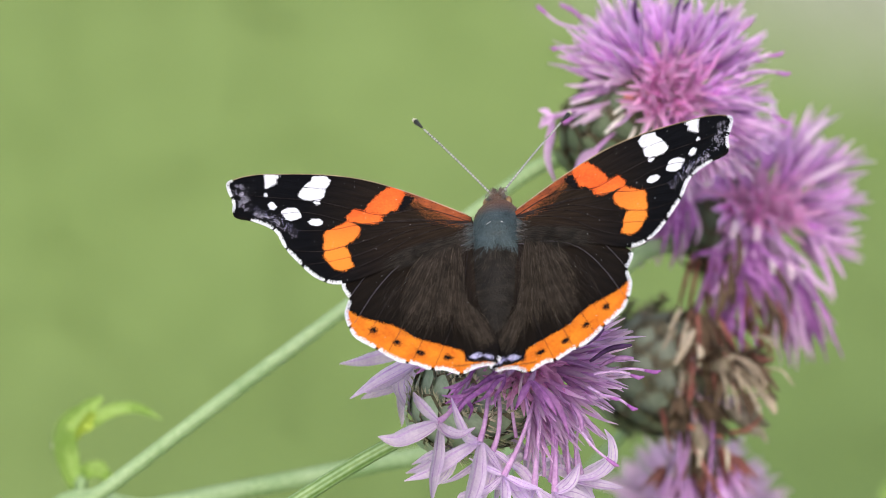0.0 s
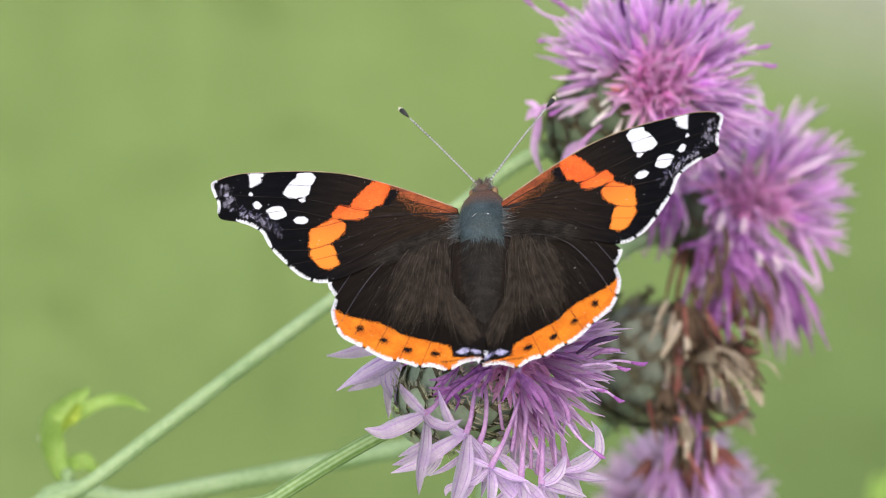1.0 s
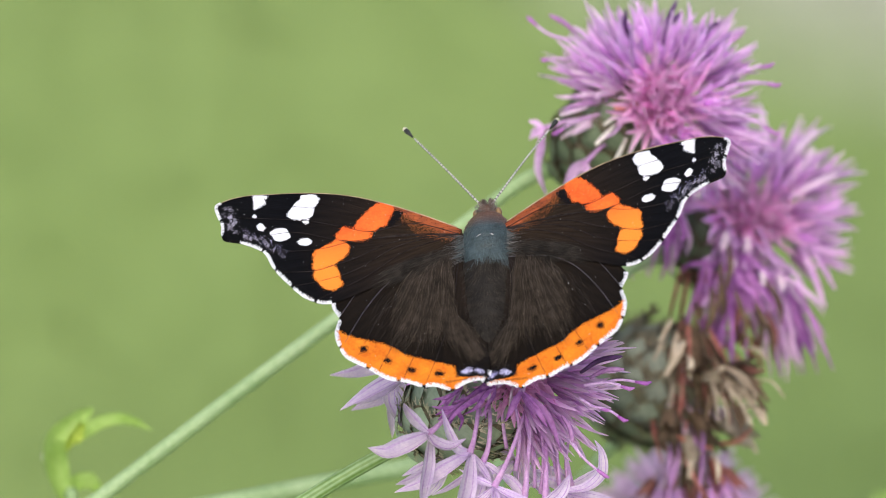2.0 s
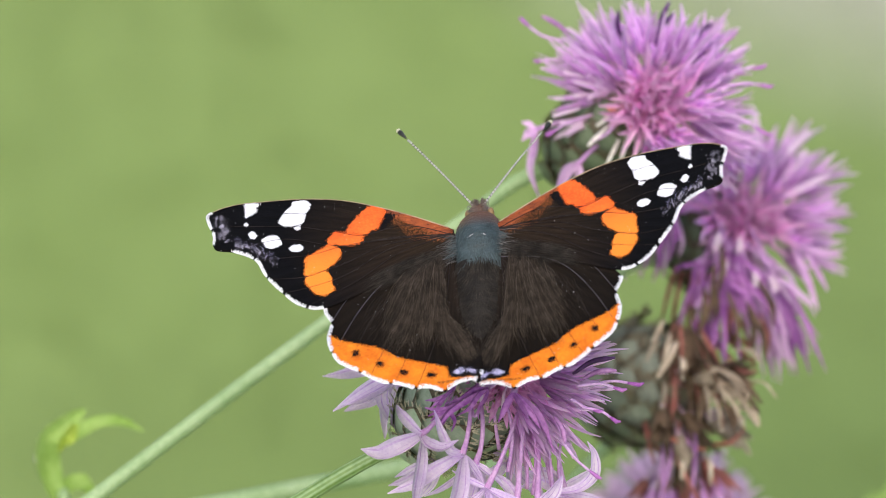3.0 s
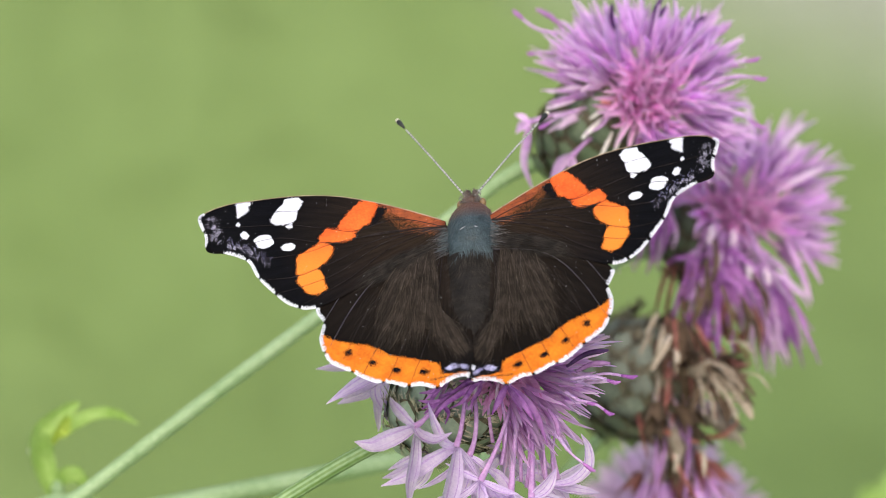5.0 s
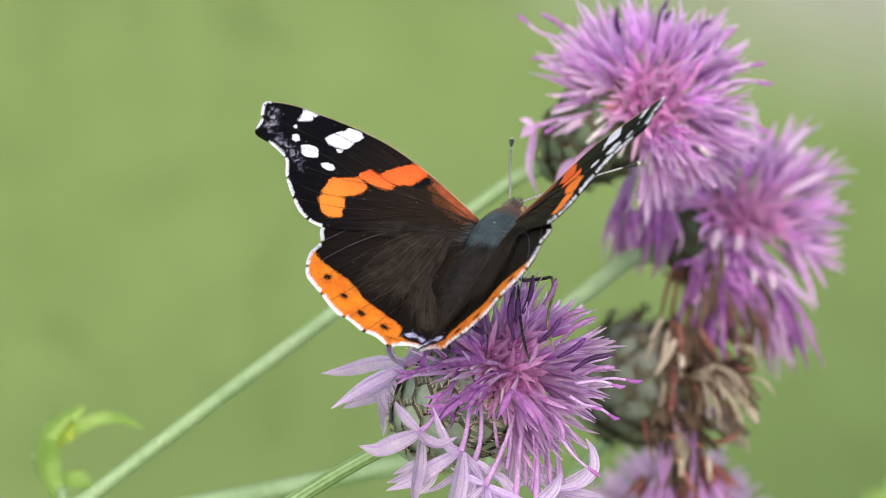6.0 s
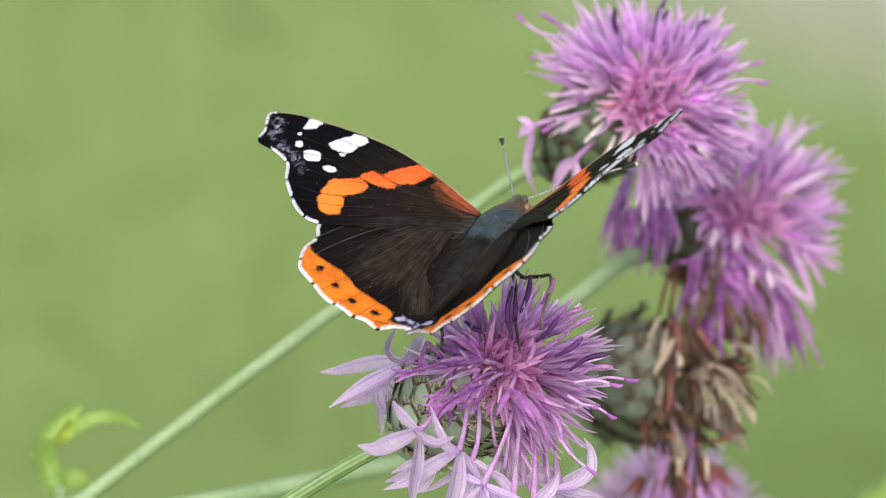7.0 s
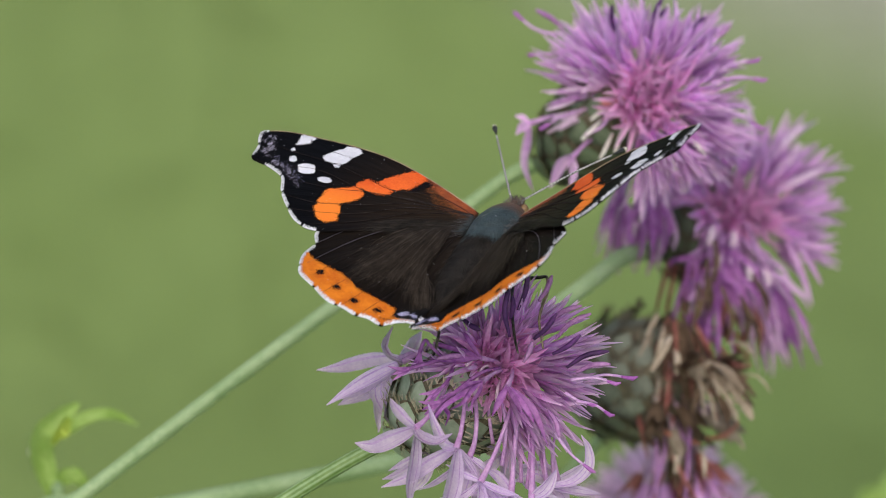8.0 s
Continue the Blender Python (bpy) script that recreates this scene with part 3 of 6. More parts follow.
def lobed_floret(head, base, tube, lobes, mat=None):
    """An outer floret with a grooved pink tube and broad creased lobes, each bent along its own line."""
    bm = bmesh.new()
    off = Vector(base)
    sweep(bm, spline([Vector(p) - off for p in tube], 6), [0.22, 0.25, 0.28, 0.42], 10, 1, ridge=0.08, close=False)
    for pts, w, f in lobes:
        strap(bm, spline([Vector(p) - off for p in pts], 6), [w * 0.4, w * 0.78, w, w, w * 0.85, w * 0.5, 0.12], Vector(f), 0, 0.45, 15, 0.09, vein=2)
    return part("ray_floret", bm, [mat or RAY, RAY_TUBE, mat or RAY_VEIN], head, "pale lilac outer floret with pointed lobes" if mat is None else "")


def column(head, base, p0, p1, kind):
    """A violet anther column or a pale style with a pink tip that stands out of the brush."""
    off = Vector(base)
    p0, p1 = Vector(p0) - off, Vector(p1) - off
    d = p1 - p0
    path = spline([p0, p0.lerp(p1, 0.5) + Vector((-d.y, d.x, 0)) * (0.10 if round(abs(d.x) * 10) % 2 else -0.06), p1], 5)
    bm = bmesh.new()
    if kind == "style":
        sweep(bm, path[:9], [0.24, 0.21, 0.17, 0.17], 7, 0)
        sweep(bm, [path[8], path[9], path[10], path[10] + d.normalized() * 0.5 + Vector((0.1, 0.2, 0))], [0.17, 0.24, 0.28, 0.10], 7, 1)
        part("style", bm, [STIGMA, TIP_PINK], head, "pale style with a pink tip")
    else:
        sweep(bm, path, [0.18, 0.26, 0.32, 0.35, 0.33, 0.14], 7, 0)
        part("anther_column", bm, ANTHER if kind == "dark" else ANTHER_PALE, head, "dark violet anther column" if kind == "dark" else "purple anther column")


FRONT = (-4.9, -22.7, -8)
front = flower(FRONT, (0.748, 0.519, 0.415), (14.8, 6.0), "purple knapweed flower with a green scaly base and drooping lilac petals",
               count=146, spread=(0, 92), bracts=56, seed=4, stem=[(-34.8, -40.66, -10), (-21.91, -32.29, -10), (-13.89, -27.26, -9.5), (-8.0, -24.0, -9)], stem_radius=0.95,
               keep=lambda d, rng: (d.z > 0.88 and d.x > -0.3) or (d.x > 0.2 and d.y > -0.9 and (d.y > -0.45 or rng.random() < 0.7)) or (d.y > -0.1 and d.x > -0.8 and rng.random() < 0.75), depth=0.74, droop=0.10, mouth=0.40,
               trim=lambda d: 1.0 - 0.22 * max(0.0, d.y) - 0.25 * max(0.0, -d.x), face=(0.20, 0.04, 0.97), push=(0.9, 1.55, 0.8), skin=[STEM_DEEP, STEM],
               bend=lambda d: Vector((d.x, d.y, d.z * (0.65 if d.y > 0.15 else 0.8))))
for x0, y0, x1, y1, c in ((8.2, -10.4, 8.27, -3.93, 6), (9.23, -7.16, 10.47, -2.55, 4), (11.09, -10.68, 13.85, -7.51, 8), (13.36, -12.47, 16.74, -10.13, 8), (15.09, -14.12, 20.18, -12.12, 7), (2.48, -8.2, 4.68, -9.58, 5), (8.34, -8.2, 8.54, -5.44, 5)):
    column(front, FRONT, (x0, y0, c), (x1, y1, c + 1), "dark")
for x0, y0, x1, y1, c in ((13.78, -10.68, 18.05, -7.58, 6), (12.68, -9.02, 16.95, -6.61, 5), (9.85, -13.43, 10.88, -10.95, 9), (4.41, -12.88, -0.62, -13.02, 5), (11.78, -6.13, 13.36, -2.96, 3), (16.26, -14.74, 20.39, -13.71, 6), (12.85, -19.25, 14.19, -22.54, 6)):
    column(front, FRONT, (x0, y0, c), (x1, y1, c + 1), "faded")
for x0, y0, x1, y1, c in ((15.57, -15.64, 21.08, -16.12, 6), (16.26, -18.19, 20.39, -19.91, 6), (14.88, -17.15, 18.32, -18.67, 6), (16.29, -15.95, 23.18, -15.5, 4), (13.6, -21.94, 18.24, -26.73, 4)):
    column(front, FRONT, (x0, y0, c), (x1, y1, c), "style")
# thin purple florets that curl back over the scaly base
for pts in ([(7.04, -14.18, 4), (4.5, -14.89, 6), (0.54, -17.86, 7), (-1.16, -18.7, 7)], [(4.51, -12.51, 2), (0.54, -13.08, 4), (-2.86, -13.93, 5), (-5.83, -14.92, 5)],
            [(0.54, -13.38, 3), (-1.3, -11.6, 4), (-2.01, -10.83, 4), (-2.6, -12.0, 4), (-2.86, -13.38, 4)], [(1.67, -13.36, 3), (0.54, -15.91, 6), (-2.01, -18.18, 6)]):
    bm = bmesh.new()
    o = Vector(FRONT)
    path = spline([Vector(p) - o for p in pts], 6)
    sweep(bm, path[:-4], [0.22, 0.24, 0.26], 6, 0)
    for k in (-1, 0, 1):
        d = (path[-1] - path[-5]).normalized()
        q = d.cross(Vector((0, 0, 1))) * k
        strap(bm, spline([path[-5], path[-5] + d * 1.2 + q * 0.3, path[-5] + d * 2.4 + q * (0.9 + 0.2 * k)], 4), [0.45, 0.6, 0.45, 0.1], Vector((0.2, 0.3, 1)), 0, 0.4)
    part("curled_floret", bm, PETAL_DEEP, front, "thin purple floret curled back")
# pale tubes that arch out of the middle of the brush
for pts in ([(6.8, -14.2, 2.8), (5.2, -14.0, 4.8), (4.3, -15.5, 5.6), (4.0, -17.5, 5.3)], [(7.6, -15.2, 2.8), (6.8, -16.5, 5.3), (6.6, -19.0, 5.8)], [(6.4, -13.4, 2.8), (4.4, -13.0, 4.3), (2.9, -13.9, 4.8)]):
    bm = bmesh.new()
    sweep(bm, spline([Vector(p) - Vector(FRONT) for p in pts], 6), [0.15, 0.18, 0.20, 0.25], 7, 0)
    part("bare_tube", bm, TUBE, front, "pale bare floret tube")
# bare pale tubes under the brush
for pts in ([(7.04, -17.06, 3), (7.78, -21.64, 4), (7.30, -26.09, 4)], [(2.64, -17.04, 4), (3.11, -19.22, 5), (3.87, -18.53, 5)], [(10.34, -19.62, 2), (10.67, -24.75, 3), (10.33, -28.87, 3)], [(8.84, -18.61, 1), (9.52, -23.40, 2), (9.66, -28.22, 2)], [(12.07, -21.37, 1), (12.56, -26.18, 1), (12.76, -29.62, 1)], [(13.84, -22.13, -2), (13.50, -25.58, -2), (13.84, -28.34, -2)], [(5.53, -17.08, 2), (5.81, -20.66, 2), (6.23, -23.43, 1)]):
    bm = bmesh.new()
    sweep(bm, spline([Vector(p) - Vector(FRONT) for p in pts], 6), [0.16, 0.20, 0.22, 0.26], 7, 0)
    part("bare_tube", bm, RAY_TUBE, front, "pale pink bare floret tube")
# long florets that arch out over the scaly base
ray_floret(front, FRONT, [(8.34, -14.4, 1), (6.58, -14.68, 5), (4.85, -15.77, 9)], [((-0.41, -17.7, 8), (0, 0.4, 0.6), 1.3), ((0.96, -19.2, 8), (0, 0.4, 0.6), 1.3), ((-1.09, -20.32, 7), (0, 0.4, 0.4), 1.2), ((3.69, -19.61, 8), (0.2, 0, 0.4), 1.1)], mat=PETAL_DEEP)
ray_floret(front, FRONT, [(8.35, -14.08, -1), (6.6, -13.4, 3), (4.66, -12.95, 6)], [((-1.51, -12.98, 4), (0, -0.3, 0.6), 1.2), ((-1.1, -11.07, 3), (0, 0.4, 0.6), 1.2), ((2.13, -9, 3), (-0.3, 0.2, 0.4), 1.2)], mat=PETAL_DEEP)
lobed_floret(front, FRONT, [(8.61, -14.45, 3), (8.38, -15.43, 6), (7.89, -16.44, 7)],
             [([(7.89, -16.44, 7), (7.00, -17.93, 7.5), (6.05, -19.99, 7)], 0.9, (0.3, 0.3, 0.9)), ([(7.89, -16.44, 7), (8.91, -18.14, 7.5), (9.74, -19.58, 7)], 0.8, (0.3, 0.3, 0.9)), ([(8.10, -16.44, 7), (9.94, -18.83, 7), (11.12, -20.70, 6)], 0.8, (0.3, 0.3, 0.9)), ([(8.10, -16.44, 7), (10.97, -19.18, 6.5), (12.83, -23.64, 6)], 0.9, (0.3, 0.3, 0.9))], PETAL_DEEP)
ray_floret(front, FRONT, [(4.56, -13.76, -2), (2.14, -15.43, 1), (0.41, -18.12, 4)], [((-1.1, -20.87, 4), (0, 0, 0.4), 1.2), ((0.41, -21.21, 4), (0, 0, 0.4), 1.0)], mat=PETAL_DEEP)
# the outer florets of the front flower
lobed_floret(front, FRONT, [(1.06, -15.16, 2), (-0.51, -18.51, 6), (-2.15, -20.51, 8), (-3.24, -21.38, 9)],
             [([(-3.24, -21.38, 9), (-4.74, -20.21, 9.5), (-5.76, -18.92, 9), (-6.25, -17.78, 8)], 1.5, (0.5, 0.4, 0.8)),
              ([(-3.24, -21.51, 9), (-5.96, -22.85, 10), (-8.28, -23.68, 9.5), (-10.55, -23.18, 8)], 2.3, (0.1, 0.5, 0.9)),
              ([(-3.04, -21.86, 9), (-3.31, -25.25, 9.5), (-3.85, -28.33, 9), (-4.00, -31.16, 8)], 1.75, (0.5, 0.1, 0.9)),
              ([(-3.24, -21.51, 9), (-2.35, -22.50, 10.5), (-0.65, -22.97, 10.5), (1.26, -22.03, 10)], 1.7, (0.1, 0.7, 0.7))])
lobed_floret(front, FRONT, [(2.99, -15.84, 2), (2.70, -19.19, 6), (2.29, -21.89, 7.5), (1.74, -23.79, 8)],
             [([(1.74, -23.79, 8), (0.17, -23.37, 8.5), (-0.92, -21.19, 8.5), (-1.67, -18.47, 8)], 1.5, (0.7, 0.1, 0.7)),
              ([(1.74, -23.79, 8), (-1.33, -25.76, 8.5), (-4.06, -27.55, 8), (-7.35, -28.60, 7)], 2, (0.1, 0.6, 0.8)),
              ([(1.88, -23.93, 8), (1.40, -27.65, 9), (0.65, -30.58, 9), (-0.10, -33.14, 8)], 2.4, (0.5, 0.1, 0.9)),
              ([(1.81, -23.79, 8), (3.18, -25.66, 7), (4.68, -27.94, 6.5)], 1, (0.2, 0.3, 0.9))])
lobed_floret(front, FRONT, [(3.89, -16.55, 1), (4.21, -19.91, 4.5), (4.00, -22.97, 5.5), (3.32, -25.01, 6)],
             [([(3.32, -25.01, 6), (2.63, -27.73, 6.5), (1.54, -30.67, 6.5), (0.85, -32.33, 6)], 2, (0.4, 0.2, 0.9)),
              ([(3.39, -24.94, 6), (4.82, -26.04, 6), (6.68, -27.57, 5)], 1, (0.2, 0.5, 0.8)),
              ([(3.25, -25.01, 6), (1.06, -26.86, 6), (-0.99, -28.24, 5.5), (-2.84, -29.01, 5)], 0.85, (0.3, 0.6, 0.8)),
              ([(3.32, -25.01, 6), (4.01, -28.12, 5), (3.59, -31.55, 5)], 1.6, (0.6, 0.1, 0.8))])
lobed_floret(front, FRONT, [(8.70, -17.93, 1), (7.64, -21.27, 5), (6.25, -24.78, 7), (4.68, -27.90, 7.5)],
             [([(4.68, -27.90, 7.5), (2.76, -27.14, 8), (0.44, -25.77, 8)], 0.95, (0.2, 0.6, 0.8)),
              ([(4.68, -27.90, 7.5), (7.00, -29.05, 8), (9.39, -29.61, 7.5)], 1.2, (0.1, 0.6, 0.8)),
              ([(4.68, -27.90, 7.5), (4.74, -30.62, 8), (4.41, -33.18, 7)], 1.6, (0.6, 0.1, 0.8)),
              ([(4.68, -27.90, 7.5), (2.42, -29.80, 8), (-0.31, -30.45, 7), (-0.79, -31.34, 7)], 1.1, (0.2, 0.5, 0.9)),
              ([(4.68, -27.90, 7.5), (6.87, -30.81, 6.5), (8.93, -32.54, 6)], 1.9, (0.2, 0.4, 0.9))])
lobed_floret(front, FRONT, [(9.47, -18.29, 0), (9.02, -21.99, 3.5), (8.66, -26.07, 5), (8.38, -29.59, 6)],
             [([(8.38, -29.59, 6), (5.50, -29.51, 6.5), (2.43, -29.46, 6)], 1.1, (0.1, 0.6, 0.8)),
              ([(8.38, -29.59, 6), (6.53, -31.51, 6), (4.48, -32.71, 5)], 1.5, (0.2, 0.5, 0.9)),
              ([(8.38, -29.59, 6), (8.65, -31.85, 6), (8.25, -34.15, 5)], 1.8, (0.5, 0.1, 0.9)),
              ([(8.38, -29.59, 6), (10.30, -31.39, 5.5), (11.81, -33.26, 5)], 1.6, (0.3, 0.4, 0.9)),
              ([(8.31, -29.46, 6), (6.88, -27.57, 5), (4.98, -26.12, 3)], 1.4, (0.2, 0.5, 0.9))])
lobed_floret(front, FRONT, [(10.78, -19.32, 0), (11.02, -24.06, 3), (10.86, -30.04, 5)],
             [([(10.86, -30.04, 5), (12.70, -28.65, 5.5), (13.87, -26.48, 5)], 1.6, (0.5, 0.4, 0.8)),
              ([(10.86, -30.04, 5), (13.38, -30.57, 5.5), (16.34, -31.54, 5)], 1.9, (0.1, 0.5, 0.9)),
              ([(10.86, -30.04, 5), (10.03, -32.37, 5), (8.95, -34.46, 4)], 1.9, (0.4, 0.2, 0.9)),
              ([(10.86, -30.04, 5), (12.36, -32.23, 5), (13.06, -34.46, 4)], 1.7, (0.4, 0.2, 0.9))])
lobed_floret(front, FRONT, [(11.63, -21.44, -2), (12.16, -25.52, 0), (12.97, -28.66, 1)],
             [([(12.97, -28.66, 1), (15.85, -28.16, 1.5), (17.72, -26.53, 1), (17.81, -24.15, 0), (17.00, -22.45, -1)], 1.4, (0.3, 0.5, 0.8)),
              ([(12.97, -28.66, 1), (16.54, -29.33, 1.5), (19.30, -29.62, 1)], 1.5, (0.1, 0.6, 0.8)),
              ([(12.97, -28.66, 1), (14.83, -30.73, 1), (15.88, -33.45, 0)], 1.8, (0.4, 0.3, 0.9)),
              ([(12.97, -28.66, 1), (11.40, -27.59, 0), (8.65, -28.17, -1)], 1.6, (0.2, 0.5, 0.9))])
lobed_floret(front, FRONT, [(12.83, -21.83, -4), (13.72, -25.61, -3), (14.13, -28.10, -3)],
             [([(14.13, -28.10, -3), (15.93, -27.55, -3), (18.16, -25.64, -4)], 1.6, (0.2, 0.6, 0.8)),
              ([(14.13, -28.10, -3), (14.69, -30.45, -3), (13.86, -32.87, -3)], 1.8, (0.4, 0.3, 0.9)),
              ([(14.13, -28.10, -3), (12.14, -26.68, -4), (9.39, -26.36, -5)], 1.7, (0.2, 0.6, 0.8))])
lobed_floret(front, FRONT, [(9.41, -21.56, -7), (8.71, -23.64, -7), (7.32, -25.35, -6)],
             [([(7.32, -25.35, -6), (5.59, -24.34, -7), (4.06, -24.09, -8)], 1.8, (0.2, 0.5, 0.9)),
              ([(7.32, -25.35, -6), (10.44, -23.96, -6), (13.92, -22.60, -7)], 1.7, (0.2, 0.6, 0.8)),
              ([(7.32, -25.35, -6), (5.58, -26.74, -6), (3.15, -27.22, -6)], 1.7, (0.2, 0.6, 0.8)),
              ([(7.32, -25.35, -6), (8.01, -28.47, -6), (6.97, -31.25, -6)], 2, (0.4, 0.3, 0.9)),
              ([(7.32, -25.35, -6), (9.74, -27.43, -6), (12.52, -31.25, -6)], 2, (0.4, 0.3, 0.9))])
lobed_floret(front, FRONT, [(3.50, -19.46, -6), (1.42, -22.55, -5), (-1.01, -24.60, -4)],
             [([(-1.01, -24.60, -4), (-3.98, -25.85, -4), (-6.55, -26.99, -5)], 1.2, (0.2, 0.6, 0.8)),
              ([(-1.01, -24.60, -4), (-4.47, -27.16, -4), (-7.31, -28.03, -5)], 1.5, (0.2, 0.6, 0.8)),
              ([(-1.01, -24.60, -4), (-2.05, -27.75, -5), (-4.12, -29.83, -5)], 1.2, (0.4, 0.3, 0.9))])
# two broad outer florets that spread over the side of the scaly base, one behind the other
for tube, lobes in (
        ([(3.9, -13.6, -4), (-0.62, -11.7, -4), (-2.6, -12.3, -4), (-4.77, -13.56, -4)],
         [([(-4.77, -13.56, -4), (-7.89, -15.15, -3.6), (-10.66, -16.68, -4), (-14.13, -18.91, -5)], 1.75, (0.3, 0.5, 0.8)),
          ([(-4.77, -13.56, -4), (-7.6, -15.9, -4.4), (-10.4, -17.5, -4.6), (-13.0, -18.2, -5)], 1.5, (-0.2, 0.7, 0.7)),
          ([(-4.77, -13.56, -4), (-6.36, -12.93, -3), (-7.12, -11.68, -3), (-6.78, -10.66, -4), (-6.03, -9.28, -5)], 1.05, (0.8, 0.3, 0.6)),
          ([(-5.6, -14.2, -5), (-7.79, -16.0, -6.5), (-8.06, -17.66, -6.5), (-7.23, -19.53, -7), (-6.53, -21.13, -7.5)], 1.9, (0.1, 0.5, 0.9))]),
        ([(3.9, -13.8, -8), (-0.62, -12.2, -7), (-3.0, -12.4, -8), (-5.2, -13.3, -10)],
         [([(-5.2, -13.3, -10), (-7.6, -13.5, -11), (-10.05, -13.95, -12), (-12.85, -14.55, -12), (-15.5, -14.73, -12)], 2.0, (0.1, 0.5, 0.9)),
          ([(-5.2, -13.3, -10), (-8.66, -17.2, -12), (-10.75, -18.2, -12), (-12.85, -19.06, -12)], 1.7, (0.1, 0.4, 0.9)),
          ([(-5.2, -13.3, -10), (-7.3, -17.0, -10), (-7.7, -19.8, -11), (-7.81, -22.39, -10)], 1.8, (0.1, 0.5, 0.9)),
          ([(-5.2, -13.3, -10), (-4.2, -12.2, -13), (-3.43, -11.13, -14), (-2.52, -9.94, -14)], 2.2, (0.6, -0.2, 0.8))])):
    lobed_floret(front, FRONT, tube, lobes)

TOP = (14.07, 11.71, -60)
top = flower(TOP, (0.652, 0.499, 0.571), (17.5, 5.8), "pink-purple knapweed flower in full bloom on a long stalk",
             meshes=FLORETS_FAR + FLORETS_PALE[:1], count=150, spread=(0, 98), bracts=58, seed=11, scales=BRACTS_FAR, depth=0.78, mouth=0.5, droop=0.15, push=(1.2, -0.6, 0.5),
             stem=[(-60.97, -42.84, -42), (-45.86, -31.17, -43), (-28.56, -17.98, -45), (-11.95, -5.61, -50), (4.1, 6.38, -56), (9.63, 10.22, -58)], stem_radius=0.95,
             keep=lambda d, rng: d.z > 0.9 or d.x > -0.1 or d.y > 0.15 or rng.random() < 0.12, face=(0.12, 0.10, 0.97))
for x0, y0, x1, y1, c in ((26.61, 26.83, 28.94, 31.34, -48), (29.35, 23.17, 33.85, 25.86, -47), (31.34, 27.56, 33.88, 30.03, -48), (27.37, 27.73, 28.46, 32.83, -49), (22.61, 27.7, 21.89, 31.7, -48)):
    column(top, TOP, (x0, y0, c), (x1, y1, c + 1), "dark")
for x0, y0, x1, y1, c in ((32.79, 26.25, 37.16, 29.01, -48), (15.74, 28.49, 12.1, 31.04, -50), (15.71, 25.16, 17.16, 25.52, -48)):
    column(top, TOP, (x0, y0, c), (x1, y1, c + 1), "faded")
for x0, y0, x1, y1, c in ((33.85, 21.86, 40.39, 24.41, -47), (34.57, 21.5, 41.26, 21.86, -47), (32.36, 18.57, 41.07, 15.67, -46), (15.01, 27.76, 9.55, 30.53, -50), (15.74, 25.21, 11.37, 25.21, -50), (20.07, 20.07, 14.62, 18.61, -48), (18.61, 18.25, 12.8, 15.71, -48), (21.48, 17.12, 18.57, 14.95, -46), (28.01, 14.58, 29.82, 10.96, -46), (26.56, 14.95, 26.56, 10.23, -46)):
    column(top, TOP, (x0, y0, c), (x1, y1, c), "style")
ray_floret(top, TOP, [(20.2, 16.17, -54), (15.74, 17.56, -50), (11.34, 16.43, -47.7)], [((11.7, 7.71, -47.7), (-0.6, 0.3, 0.5), 2.6), ((9.52, 14.97, -47.7), (-0.5, 0, 0.5), 2.2), ((9.52, 17.52, -47.7), (-0.4, 0.4, 0.5), 1.8)], mat=PETAL_FAR)
ray_floret(top, TOP, [(20.89, 15.41, -52), (18.61, 13.88, -47.7), (16.79, 12.07, -47.7)], [((13.86, 8.05, -46.1), (-0.5, 0.4, 0.5), 2.8), ((16.4, 7.69, -46.1), (0.3, 0, 0.5), 2.4)], mat=PETAL_FAR)

# pale bare tubes that show below the brush, and withered specks in its heart
for k, (x, y) in enumerate(((20.28, 17.78), (24.42, 15.26), (20.97, 13.19), (17.0, 20.78), (29.43, 11.63), (31.32, 12.67), (32.7, 13.53), (15.28, 20.44), (19.07, 15.43), (14.93, 18.54), (26.15, 11.29), (16.2, 23.4), (22.6, 14.0))):
    bm = bmesh.new()
    d = Vector((x - 25.0, y - 21.5, 0)).normalized()
    p = Vector((x, y, -46)) - Vector(TOP)
    strap(bm, spline([p - d * 2.2 + Vector((0, 0, -1)), p + Vector((0, 0, 0.3)), p + d * 1.6], 4), [0.3, 0.5, 0.55, 0.3], Vector((0.2, 0.2, 1)), 0, 0.45)
    part("bare_tube", bm, (PAPPUS, PETAL_PALE)[k % 2], top, "pale bare floret tube")
rng = random.Random(77)
for k in range(16):
    bm = bmesh.new()
    a = rng.uniform(3.5, 5.7)
    d = Vector((math.cos(a), math.sin(a), 0))
    p = Vector((24.6, 20.8, -46)) - Vector(TOP) + d * rng.uniform(0.6, 3.2)
    strap(bm, spline([p + Vector((0, 0, -2)), p + d * 0.8, p + d * rng.uniform(1.4, 2.6)], 3), [0.4, 0.7, 0.6, 0.2], Vector((0.2, 0.3, 1)), 0, 0.4)
    part("faded_floret", bm, EMBER, top, "rusty pink fading floret")

SIDE = (30.28, -0.3, -72)
